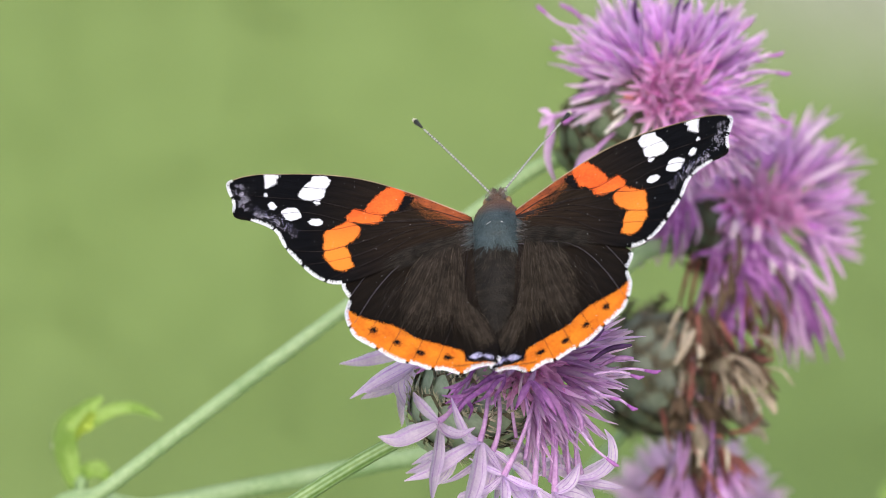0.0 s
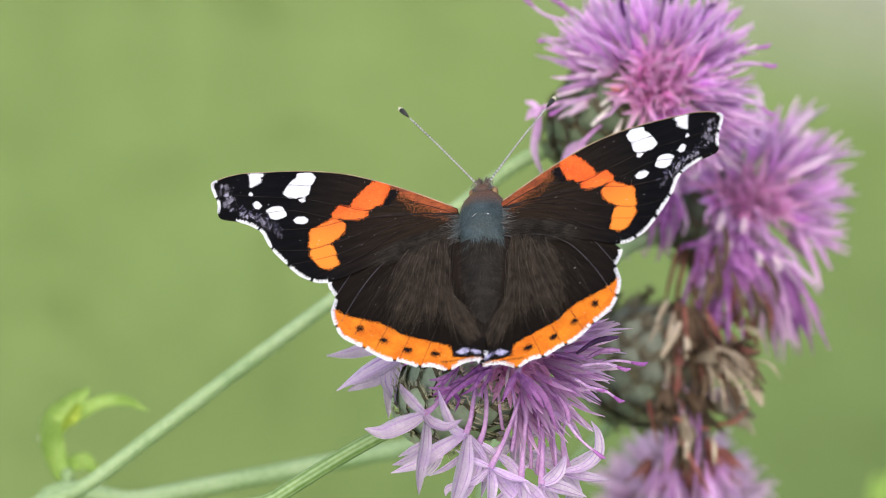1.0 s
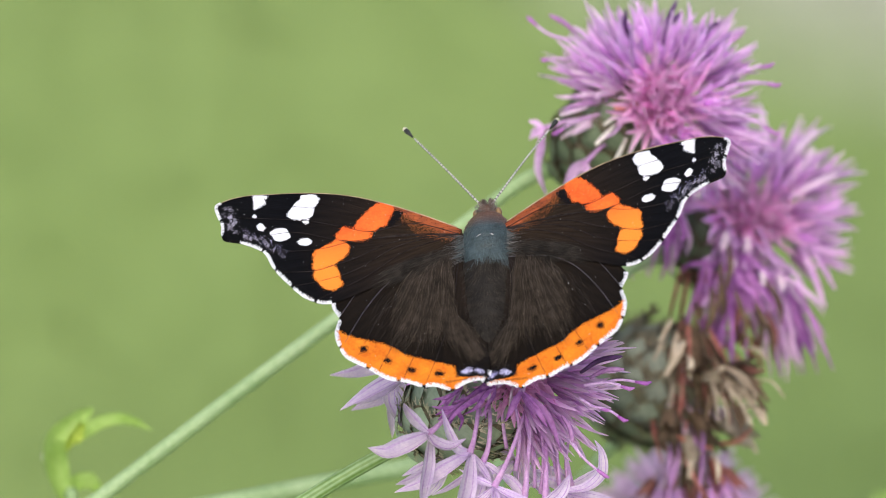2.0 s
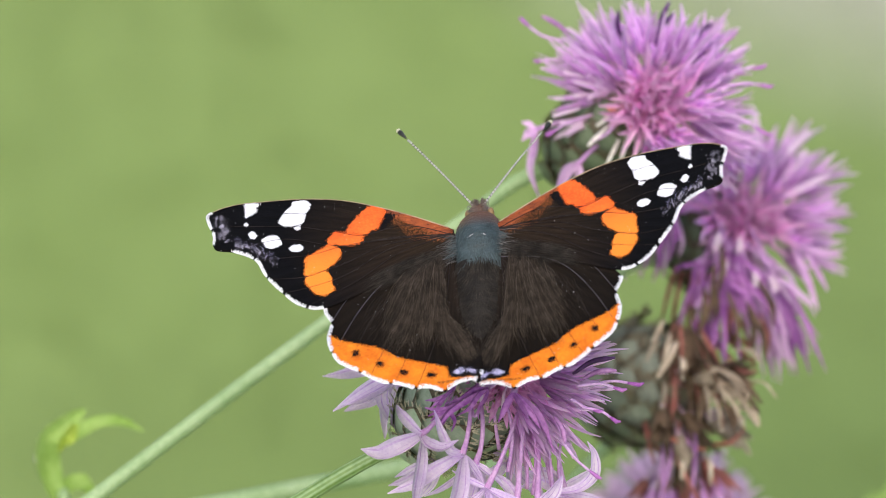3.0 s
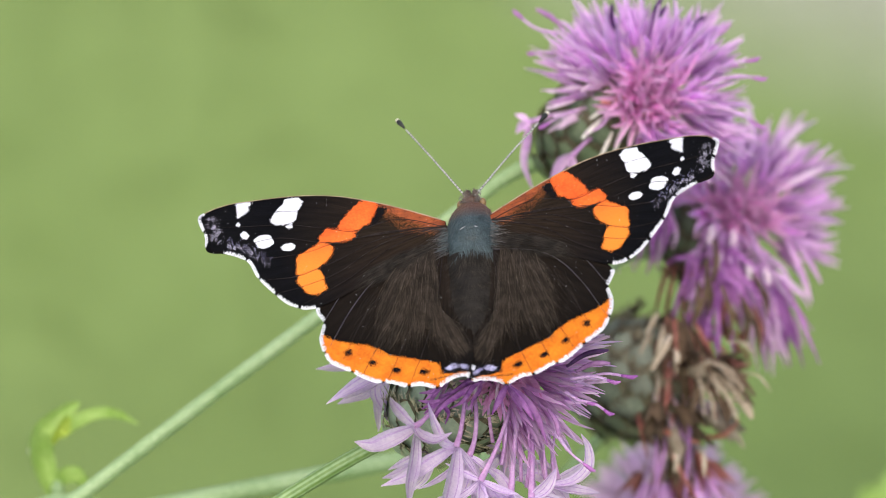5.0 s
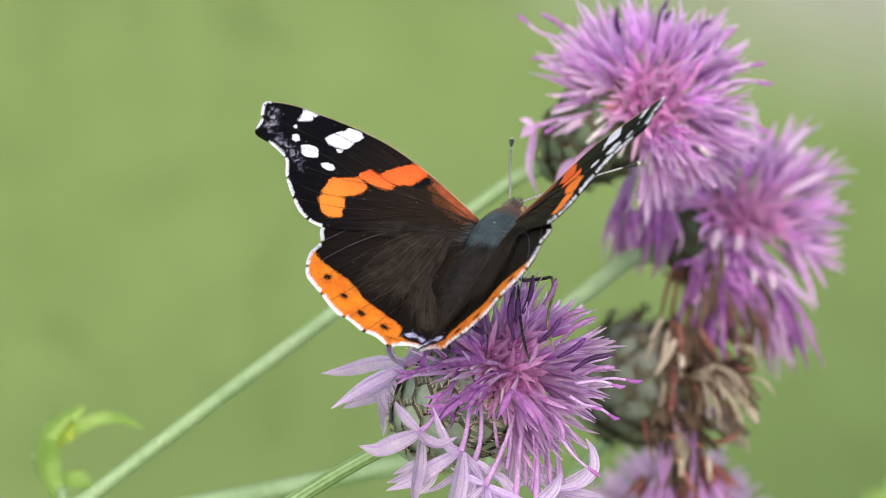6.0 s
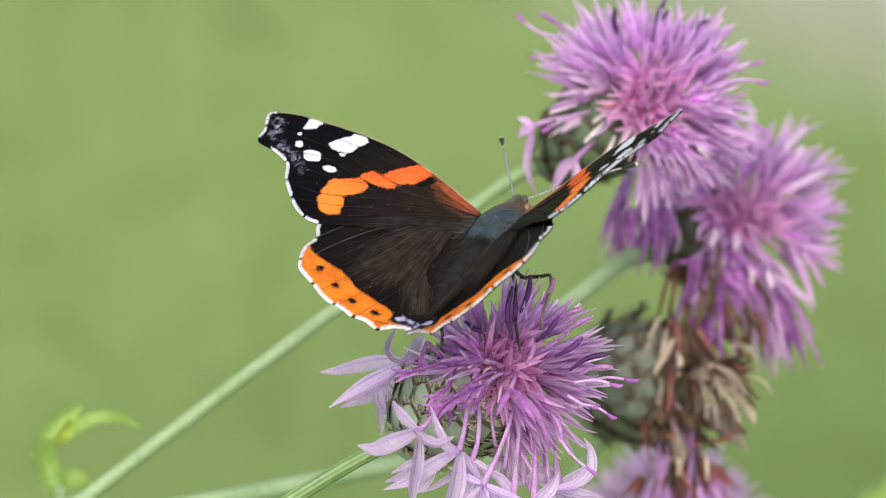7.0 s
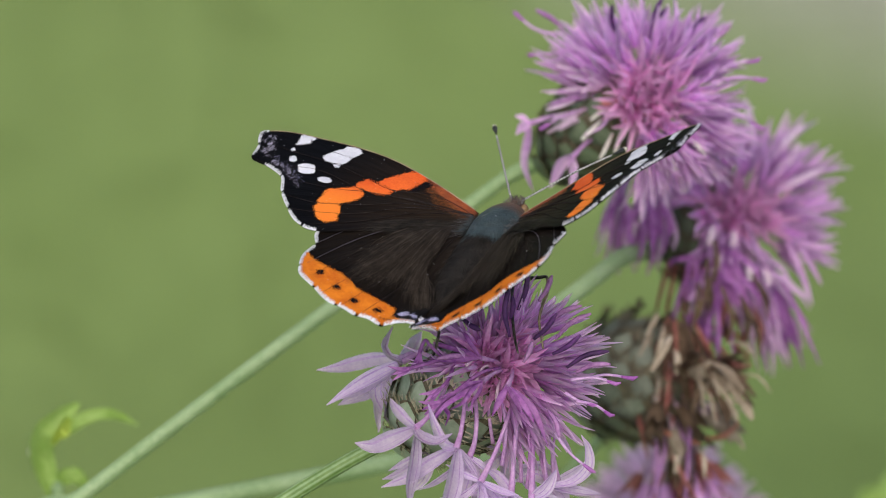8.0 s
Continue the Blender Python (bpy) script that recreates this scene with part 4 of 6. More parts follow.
side_flower = flower(SIDE, (0.583, 0.403, 0.705), (12.0, 5.4), "lilac-purple knapweed flower with hanging outer petals",
                     meshes=FLORETS_FAR, count=130, spread=(0, 98), bracts=60, seed=17, scales=BRACTS_FAR, depth=0.78, mouth=0.5,
                     stem=[(3.3, -40.0, -30), (5.8, -25.7, -30), (8.3, -14.25, -31), (13.0, -8.55, -34), (18.5, -4.28, -42), (24.3, -0.37, -56)], stem_radius=1.15, droop=0.2,
                     keep=lambda d, rng: d.z > 0.92 or (d.x > 0.25 and (d.y > -0.25 or d.x > 0.78)) or d.y > 0.2, face=(0.22, 0.06, 0.97), push=(1.4, 0.2, 0.5))
for x0, y0, x1, y1, c in ((44.59, 8.17, 49.74, 10.74, -59), (43.16, 12.59, 47.21, 16.65, -60), (43.9, 10.38, 46.84, 14.07, -60), (40.26, 14.82, 39.52, 19.98, -61), (44.63, 1.55, 48.17, -6.92, -60), (44.63, 3.02, 49.42, -4.35, -60)):
    bm = bmesh.new()
    o = Vector(SIDE)
    p0, p1 = Vector((x0, y0, c)) - o, Vector((x1, y1, c)) - o
    strap(bm, spline([p0.lerp(p1, -0.4), p0.lerp(p1, 0.4) + Vector((0.2, 0.2, 0.4)), p1], 5), [0.5, 0.9, 1.0, 0.95, 0.8, 0.25], Vector((0.2, 0.3, 1)), 0, 0.5, 4)
    part("long_floret", bm, PETAL_PALE if y1 > 0 else PETAL_FAR, side_flower, "long pale floret lobe")
# pale bare tubes among the hanging petals
for x0, y0, x1, y1, c in ((35.0, 3.2, 34.4, 0.7, -53), (37.75, 2.6, 37.5, 0.2, -53), (39.5, -1.2, 39.8, -3.9, -53), (41.7, -2.2, 42.3, -4.5, -53), (35.9, -0.6, 35.0, -2.9, -53), (31.7, 8.7, 31.0, 7.5, -52), (33.4, 14.0, 32.7, 12.5, -50), (30.1, 12.9, 29.3, 11.4, -50)):
    bm = bmesh.new()
    o = Vector(SIDE)
    p0, p1 = Vector((x0, y0, c)) - o, Vector((x1, y1, c)) - o
    strap(bm, spline([p0, p0.lerp(p1, 0.5) + Vector((0.1, 0, 0.3)), p1], 4), [0.4, 0.9, 1.0, 0.5], Vector((0.2, 0.2, 1)), 0, 0.4)
    part("bare_tube", bm, TUBE, side_flower, "pale bare floret tube")
rng = random.Random(41)
HANGING = []
for k in range(13):
    x = rng.uniform(21.5, 29.0)
    HANGING.append((x + 2.2, 10.5 + rng.uniform(-1, 1), x + 0.8, 7.0 + rng.uniform(-1.5, 1.5), x + rng.uniform(-0.9, 0.5), rng.uniform(-3.4, 2.0), -56 - rng.uniform(0, 3), 0.4))
for k in range(34):
    x = rng.uniform(32.5, 45.5)
    low = 1.0 - 17.5 * rng.random() ** 0.6
    HANGING.append((36.6 + (x - 38) * 0.45 + rng.uniform(-1, 1), 3.2 + rng.uniform(-2.5, 1), 37.0 + (x - 38) * 0.8 + rng.uniform(-1.2, 1.2), low * 0.3 + rng.uniform(-1.0, 2.5), x + (x - 37) * 0.18 + rng.uniform(-1.6, 1.6), low, -53 - rng.uniform(0, 8), 0.25 + 0.05 * (x - 33)))
for x0, y0, x1, y1, x2, y2, c, pale in HANGING:
    ray_floret(side_flower, SIDE, [(x0, y0, c - 2), ((x0 + x1) / 2, (y0 + y1) / 2, c), (x1, y1, c + 1)],
               [((x2, y2, c), (0.3, 0.2, 0.5), 1.5), ((x2 - 1.9, y2 + rng.uniform(0.5, 3.5), c - 1), (-0.6, 0, 0.4), 1.2), ((x2 + 2.0, y2 + rng.uniform(0, 3), c + 1), (0.8, 0, 0.4), 1.1)], mat=PETAL if rng.random() < pale * 0.6 else PETAL_DEEP)

for x0, y0, x1, y1, c in ((30.8, -1.04, 28.95, -11.03, -65), (31.88, -1.41, 31.14, -11.76, -64), (32.62, -1.78, 33.73, -11.02, -64), (30.06, -0.67, 27.84, -8.81, -65), (34.03, -2.14, 33.66, -11.74, -62), (35.5, -8.78, 41.04, -14.1, -62), (34.73, -9.51, 40.26, -14.67, -61), (34.36, -10.99, 38.04, -15.04, -61), (33.59, -7.29, 31.38, -10.24, -60)):
    bm = bmesh.new()
    o = Vector(SIDE)
    strap(bm, spline([Vector((x0, y0, c)) - o, Vector((x0 * 0.4 + x1 * 0.6, y0 * 0.5 + y1 * 0.5, c + 1)) - o, Vector((x1, y1, c)) - o], 5), [0.5, 0.65, 0.6, 0.45, 0.2], Vector((0.3, 0.2, 1)), 0, 0.4)
    part("dead_floret", bm, DRY_RED, side_flower, "shrivelled reddish floret")

# dark withered florets behind the hanging petals
for x0, y0, x1, y1, c in ((37.39, -2.14, 36.28, -8.79, -63), (38.49, -2.88, 38.86, -10.64, -63), (35.91, -0.66, 34.8, -7.68, -63), (39.6, -4.36, 40.71, -12.12, -63), (34.76, -5.83, 37.35, -12.1, -62), (32.62, 3.03, 31.88, -5.84, -64), (33.58, 3.03, 33.14, -6.95, -64), (31.54, 2.3, 30.95, -5.85, -65), (36.94, -6.56, 39.89, -13.93, -61), (35.83, -9.51, 38.78, -14.67, -61), (36.3, -4.32, 35.71, -10.9, -54), (38.49, -5.78, 39.37, -12.37, -54), (34.47, -2.85, 33.96, -9.44, -54), (40.37, -7.25, 41.1, -13.11, -55), (37.4, 0.07, 37.03, -5.78, -54), (34.2, -1.0, 33.0, -9.0, -51), (36.0, -4.5, 37.2, -11.5, -51), (38.6, -6.0, 41.0, -13.5, -51), (33.0, -4.0, 32.0, -10.5, -51), (40.0, -3.0, 42.0, -9.0, -52), (35.2, 1.5, 34.6, -5.0, -52)):
    bm = bmesh.new()
    o = Vector(SIDE)
    p0, p1 = Vector((x0, y0, c)) - o, Vector((x1, y1, c)) - o
    strap(bm, spline([p0, p0.lerp(p1, 0.55) + Vector((0.5, 0.3, 0.8)), p1], 5), [0.4, 0.7, 0.8, 0.6, 0.2], Vector((0.3, 0.2, 1)), 0, 0.5)
    part("dead_floret", bm, (DRY_DARK, DRY_RED)[round(x1 * 10) % 2], side_flower, "dark withered floret")

SEED = (18.12, -19.08, -60)
dry = flower(SEED, (0.889, 0.342, 0.305), (12.5, 7.2), "withered knapweed head with brown dry florets", name="withered_flower",
             meshes=FLORETS_DRY, count=34, spread=(5, 110), bracts=58, seed=23, scales=BRACTS_DRY,
             stem=[(-54.3, -37.4, -46), (-39.8, -33.7, -46), (-25.3, -30.8, -46), (-10.8, -28.0, -47), (-4.32, -26.65, -49), (8.5, -22.3, -57)], stem_radius=1.2, droop=1.5, depth=1.0,
             keep=lambda d, rng: d.x > -0.1 and d.y < 0.25)

for x0, y0, x1, y1, w in ((27.22, -9.83, 25.3, -13.49, 0.9), (29.49, -10.87, 26.87, -15.41, 1.5), (29.66, -12.62, 30.01, -15.76, 1.2), (31.75, -12.62, 34.54, -16.45, 1.3), (33.85, -14.36, 37.68, -17.5, 1.5), (35.24, -18.9, 36.98, -21.69, 1.3), (36.98, -19.24, 39.78, -21.69, 1.9), (38.38, -15.76, 42.22, -18.2, 0.5), (32.45, -16.45, 32.1, -20.99, 1.4), (36.64, -11.92, 40.12, -13.66, 1.0), (30.71, -6.34, 31.4, -8.26, 1.3), (27.92, -8.08, 26.17, -10.87, 0.9), (27.57, -15.76, 27.39, -19.59, 0.8), (36.29, -16.8, 38.38, -19.24, 1.2), (33.2, -15.6, 35.6, -18.6, 0.9), (28.5, -9.5, 27.6, -13.0, 0.7), (29.73, -25.97, 29.9, -28.49, 1.0), (32.86, -25.43, 33.67, -29.22, 0.9),
                          (33.81, -14.44, 39.90, -19.95, 1.3), (33.52, -15.02, 39.32, -21.26, 1.25), (33.37, -15.53, 38.02, -21.84, 1), (33.08, -15.89, 36.71, -22.27, 1.4), (34.10, -14.15, 40.19, -18.79, 1.3), (32.94, -16.47, 35.12, -22.42, 0.9), (32.21, -15.16, 33.66, -21.33, 0.85), (34.39, -14.44, 38.74, -18.07, 0.75)):
    bm = bmesh.new()
    o = Vector(SEED)
    p0, p1 = Vector((x0, y0, -49)) - o, Vector((x1, y1, -46)) - o
    strap(bm, spline([p0, p0.lerp(p1, 0.5) + Vector((0.3, 0.8, 1.0)), p1], 5), [w * 0.35, w * 0.55, w * 0.8, w * 0.7, w * 0.3], Vector((0.5, 0.3, 1)), 0, 0.4, 6, 0.08)
    part("dry_petal", bm, (DRY_DARK if w in (1.4, 1.3) else DRY), dry, "curled beige dry petal")
# dark withered straps that also stand in for the shade between the beige petals
rng = random.Random(53)
for k in range(40):
    bm = bmesh.new()
    o = Vector(SEED)
    x, y = rng.uniform(26.5, 37.5), rng.uniform(-11.0, -19.0)
    p0 = Vector((30.5 + (x - 31) * 0.4, -9.5 + (y + 15) * 0.3, -52)) - o
    p1 = Vector((x, y - rng.uniform(1.5, 4.5) - 0.25 * abs(x - 32), -49 - rng.uniform(0, 3))) - o
    strap(bm, spline([p0, p0.lerp(p1, 0.5) + Vector((rng.uniform(-0.5, 0.5), 0.5, 1.0)), p1], 5), [0.3, 0.5, 0.65, 0.55, 0.2], Vector((0.4, 0.3, 1)), 0, 0.5, 4, 0.08)
    part("dry_floret", bm, (DRY_DARK, DRY_DARK, DRY_RED)[k % 3], dry, "shrivelled dark brown floret standing in for shaded gaps")
for x0, y0, x1, y1, x2, y2, m in ((26.78, -16.16, 25.4, -21.0, 27.31, -25.25, 0), (25.21, -21.06, 25.73, -23.16, 26.61, -26.65, 0), (26.96, -22.46, 29.76, -23.86, 33.25, -24.9, 2), (34.3, -24.21, 36.4, -23.86, 38.33, -22.11, 2), (36.05, -13.53, 38.15, -14.76, 39.9, -14.76, 0), (30.46, -20.71, 31.15, -23.86, 30.8, -27.35, 1), (29.06, -15.81, 29.41, -18.96, 28.71, -22.46, 0), (31.11, -18.53, 31.84, -23.84, 31.47, -32.79, 1), (28.92, -20.91, 27.73, -25.49, 27.82, -32.79, 1), (30.01, -20.18, 29.65, -25.76, 33.3, -33.15, 0), (28.19, -22.18, 28.55, -26.76, 26.73, -32.79, 1)):
    bm = bmesh.new()
    o = Vector(SEED)
    sweep(bm, spline([Vector((x0, y0, -53)) - o, Vector((x1, y1, -51)) - o, Vector((x2, y2, -52)) - o], 7), [0.25, 0.32, 0.36, 0.28, 0.15], 6)
    part("dead_floret", bm, (DRY_RED, ANTHER_PALE, EMBER)[m], dry, "limp reddish dead floret")

HUSK = (29.29, -19.16, -64)
husk = flower(HUSK, (0.182, -0.949, 0.258), (5.0, 2.6), "withered reddish brown knapweed remains hanging down", name="withered_flower",
              meshes=FLORETS_RED + FLORETS_FAR[2:4], count=26, spread=(0, 28), bracts=20, seed=29, droop=0.6, depth=0.95, scales=BRACTS_DRY,
              stem=[(7.13, -48.95, -68), (13.07, -34.09, -68), (21.99, -23.69, -68)], stem_radius=0.8)

LOW = (30.7, -41.13, -85)
low_flower = flower(LOW, (-0.024, 0.690, 0.723), (9.0, 5.0), "pale lilac knapweed flower low among the others",
                    meshes=FLORETS_PALE, count=100, spread=(20, 100), bracts=30, seed=31, depth=0.72,
                    stem=[(24.06, -65.41, -92), (28.89, -48.46, -88)], stem_radius=1.0)


def set_back(ob, mm):
    """Stand a plant further off along the line of sight, grown to match."""
    eye = Matrix.Translation((0, 0, REACH))
    ob.matrix_world = PLANT @ eye @ Matrix.Scale(1 + mm * MM / (REACH + 0.06), 4) @ eye.inverted() @ PLANT.inverted() @ ob.matrix_world


for plant_head, mm in ((side_flower, 13), (dry, 14), (husk, 14), (low_flower, 20)):
    set_back(plant_head, mm)


def leaf_sprig():
    """A young shoot with curled bright green leaves and a pale bud."""
    base = (-49.53, -32.51, -46)
    ob = thing("leaf_sprig", base, "bright green young shoot with curled leaves", "leaf")
    off = Vector(base)
    for pts, w, f, m in (
            ([(-49.78, -31.53, -46), (-50.38, -30.09, -46), (-51.23, -27.44, -46), (-51.52, -25.26, -45), (-50.83, -23.25, -44), (-49.42, -21.97, -45), (-47.97, -20.65, -46), (-46.60, -19.60, -47)], [1.0, 2.4, 3.2, 3.3, 3.0, 2.6, 1.9, 0.5], (0.35, 0.25, 0.9), LEAF),
            ([(-49.85, -24.92, -43), (-49.26, -23.64, -42), (-48.37, -22.56, -42), (-47.68, -21.28, -44)], [0.8, 2.0, 2.2, 1.0], (0.7, 0.0, 0.6), LEAF_YOUNG),
            ([(-48.81, -23.93, -46), (-47.12, -22.46, -45), (-45.19, -21.45, -45), (-43.01, -21.05, -45), (-41.08, -21.43, -46), (-39.01, -22.41, -47)], [1.4, 2.0, 2.0, 1.8, 1.3, 0.2], (0.1, 0.6, 0.8), LEAF),
            ([(-49.89, -31.12, -48), (-48.43, -29.36, -47), (-46.98, -29.16, -47), (-45.32, -30.54, -48)], [1.2, 2.4, 2.6, 0.5], (0, 0.6, 0.8), LEAF),
            ([(-49.78, -31.17, -45), (-46.98, -32.3, -44), (-43.36, -33.6, -44), (-39.11, -35.4, -46)], [0.6, 1.3, 1.6, 1.4], (0.2, 0.8, 0.5), LEAF)):
        bm = bmesh.new()
        strap(bm, spline([Vector(p) - off for p in pts], 6), w, Vector(f), 0, 0.4, 4)
        part("leaf", bm, m, ob)
    bm = bmesh.new()
    ball(bm, Vector((-52.50, -25.74, -46)) - off, 0.62, (0.9, 1.1, 0.8))
    part("bud", bm, PAPPUS, ob, "tiny whitish bud")
    bm = bmesh.new()
    s0 = Vector(base) - off
    sweep(bm, spline([p - off for p in to_soil(base)] + [s0 + Vector((0.2, -3, 0)), s0 + Vector((0, 2, 0))], 8), [1.2, 1.0, 0.9, 0.7], 8)
    part("stalk", bm, STEM, ob)
    set_back(ob, 26)


def far_leaf():
    """A bright shoot of another plant, well behind."""
    base = (69.54, -45.67, -250)
    ob = thing("leaf_shoot", base, "blurred bright green leafy shoot behind the flowers", "leaf")
    off = Vector(base)
    for pts in ([(68.21, -46.56, -250), (67.51, -41.25, -250), (66.27, -37.27, -250)], [(69.54, -46.56, -250), (69.92, -40.33, -249), (70.46, -34.58, -249)], [(69.54, -46.56, -250), (72.70, -42.17, -251), (75.36, -36.85, -251)]):
        bm = bmesh.new()
        strap(bm, spline([Vector(p) - off for p in pts], 6), [3.0, 5.2, 5.6, 4.0, 0.6], Vector((0, 0.5, 0.8)), 0, 0.3)
        part("leaf", bm, LEAF, ob)
    bm = bmesh.new()
    sweep(bm, spline([p - off for p in to_soil(base)] + [Vector((0, -3, 0)), Vector((0, 3, 0))], 8), [1.6, 1.2, 1.0], 8)
    part("stalk", bm, STEM, ob)


leaf_sprig()
far_leaf()


# ---- the butterfly ----
HX = 2.48           # wing hinge from the middle of the body
FORE_OUT = [(0.15, 7.84), (2.57, 8.86), (5.35, 10.02), (8.82, 11.18), (13.69, 12.27), (19.26, 12.61), (24.85, 12.11), (27.64, 11.39), (29.61, 10.29), (30.18, 9.19), (29.38, 6.66), (29.19, 4.52), (26.69, 3.98), (24.27, 2.59), (23.05, -0.08), (21.4, -2.23), (19.06, -4.48), (16.13, -5.05), (11.08, -2.36), (5.46, 0.88), (0.12, 4.36)]
HIND_OUT = [(0.09, 7.1), (5.41, 5.12), (11.03, 1.6), (13.87, -2.33), (15.93, -5.4), (15.19, -7.66), (15.6, -10.08), (15.1, -12.4), (14.2, -14.0), (11.8, -15.45), (10.3, -16.35), (9.0, -16.9), (7.4, -17.0), (5.7, -17.65), (5.0, -17.75), (3.9, -17.6), (2.5, -18.0), (1.75, -18.25), (0.9, -17.75), (-0.1, -17.3), (-1.2, -17.2), (-1.95, -17.35), (-2.7, -16.3), (-2.68, -11.75), (-2.28, -4.27), (-1.4, 3.14)]
BANDS = [[(10.0, 11.6), (8.9, 11.4), (8.25, 10.6), (8.65, 9.3), (9.3, 8.0), (9.75, 7.6), (10.2, 7.6), (10.5, 7.05), (11.1, 6.75), (13.3, 7.05), (13.05, 7.9), (12.6, 8.7), (11.75, 9.8), (11.3, 10.6), (10.6, 11.2)],
         [(14.7, 7.15), (13.2, 7.1), (11.15, 6.7), (11.1, 6.2), (11.77, 5.2), (13.03, 4.95), (13.95, 5.0), (14.52, 5.1), (15.55, 5.05), (15.65, 5.7), (15.2, 6.45)],
         [(15.6, 5.1), (14.64, 5.0), (13.9, 4.2), (14.1, 3.1), (14.6, 2.25), (15.4, 1.5), (15.8, 0.95), (17.6, 0.1), (18.27, -0.05), (18.5, 0.5), (18.3, 1.39), (18.4, 2.35), (18.1, 3.1), (17.06, 3.8), (16.13, 4.6)],
         [(18.2, -0.1), (15.8, 0.95), (15.35, 0.5), (15.1, -0.3), (15.15, -1.0), (14.7, -1.95), (15.1, -2.5), (16.0, -2.98), (16.84, -2.85), (17.4, -2.4), (17.85, -1.7), (18.35, -0.95)]]
BARS = [[(19.8, 12.2), (18.1, 12.4), (17.5, 11.6), (17.8, 10.7), (18.2, 10.1), (20.85, 10.25), (20.4, 10.95), (19.9, 11.4)],
        [(18.2, 10.0), (18.35, 8.7), (18.8, 8.3), (20.0, 7.9), (20.9, 8.0), (21.5, 8.55), (21.4, 9.2), (20.9, 10.12)],
        [(18.85, 8.2), (18.85, 7.5), (19.2, 7.3), (19.75, 7.75)]]
CAP = [(25.72, 11.8), (24.98, 12.0), (23.72, 12.0), (24.3, 11.2), (24.08, 10.59), (24.77, 10.03), (25.6, 9.43), (25.55, 10.38)]
SPOTS = [[(25.48, 8.95), (25.15, 8.5), (25.35, 8.05), (25.75, 8.35)],
         [(25.2, 6.94), (24.88, 7.4), (24.46, 7.3), (24.06, 6.6), (24.41, 6.16), (24.93, 6.25)],
         [(23.7, 5.85), (23.0, 6.5), (22.2, 6.68), (21.55, 6.45), (21.2, 5.7), (21.1, 5.2), (21.6, 4.75), (22.4, 4.45), (23.0, 4.65), (23.3, 5.28)],
         [(20.3, 4.5), (19.8, 5.0), (18.9, 5.1), (18.45, 4.68), (18.6, 4.1), (19.24, 3.85), (19.95, 3.9)]]
RUST_EDGE = [(0.2, 7.75), (2.7, 8.9), (5.4, 10.1), (8.4, 11.1), (8.5, 10.5), (6.9, 9.5), (4.9, 8.3), (2.9, 7.2), (0.9, 6.7)]
RUST_DUST = [(0.6, 7.0), (2.9, 7.4), (4.9, 8.4), (6.9, 9.6), (8.3, 10.2), (7.9, 9.0), (6.9, 8.0), (5.2, 6.6), (3.4, 5.9), (1.6, 5.9)]
BLOT = [(8.5, 10.5), (7.35, 10.2), (7.55, 9.2), (8.3, 8.4), (8.6, 7.7), (9.3, 7.5), (9.15, 8.3), (8.75, 9.3)]
FROST = [(28.9, 9.9), (28.2, 9.3), (27.8, 8.0), (27.3, 6.6), (27.7, 5.6), (28.5, 5.9), (29.0, 7.5), (29.3, 8.8)]
FROST_EDGE = [(27.0, 5.7), (25.74, 5.3), (24.37, 4.9), (23.24, 3.9), (22.57, 3.0), (21.6, 1.75), (21.9, 1.4), (22.8, 2.55), (23.93, 3.5), (25.3, 4.35), (26.8, 4.9)]
BLUE_DUST = [(26.9, 6.6), (25.74, 6.0), (24.37, 5.6), (23.24, 4.7), (22.57, 3.9), (21.4, 2.6), (21.6, 1.9), (22.8, 3.2), (23.93, 4.1), (25.3, 4.9), (26.8, 5.5)]
FORE_DARK_ENDS = [(29.6, 7.3, 0.2), (29.0, 4.6, 0.6), (27.8, 4.15, 0.6), (24.4, 2.9, 0.18), (22.8, -0.3, 0.22), (20.9, -2.8, 0.26), (18.1, -4.8, 0.22)]
HIND_BAND = [(15.6, -9.3), (14.3, -10.3), (12.9, -10.85), (11.4, -11.25), (10.0, -11.6), (8.6, -12.1), (7.2, -13.0), (5.25, -13.45), (3.05, -14.05), (1.6, -14.5), (1.2, -15.4), (1.0, -16.2), (0.0, -16.6), (-1.4, -16.75), (-2.4, -17.2), (-2.2, -18.2), (1.7, -19.2), (4.0, -18.6), (9.0, -18.0), (14.0, -15.0), (16.4, -12.0)]
HIND_DOTS = [(12.3, -12.55, 0.40, 0.42), (9.45, -14.1, 0.42, 0.40), (6.6, -15.25, 0.46, 0.34), (3.3, -15.75, 0.52, 0.36)]
HIND_DARK_ENDS = [(15.2, -7.7, 0.22), (15.1, -12.3, 0.2), (11.9, -15.4, 0.2), (8.2, -17.0, 0.2), (5.2, -17.7, 0.2), (1.75, -18.2, 0.25), (-2.3, -17.1, 0.25)]
ANAL = [[(0.85, -15.75), (0.1, -15.2), (-0.5, -15.2), (-0.7, -15.9), (0.13, -16.1)], [(-0.8, -15.6), (-1.4, -15.6), (-2.0, -16.1), (-2.1, -16.6), (-1.2, -16.15)]]
ANAL_BLACK = [(1.3, -15.3), (0.2, -14.7), (-1.2, -14.9), (-2.5, -15.8), (-2.5, -17.2), (-1.7, -16.8), (-0.8, -16.4), (0.3, -16.4), (1.3, -16.2)]
ANAL_LINE = [(2.6, -16.9), (1.2, -16.75), (0.0, -16.85), (-1.3, -17.0), (-2.3, -17.3), (-2.3, -17.5), (-1.3, -17.2), (0.0, -17.05), (1.2, -16.95), (2.6, -17.1)]


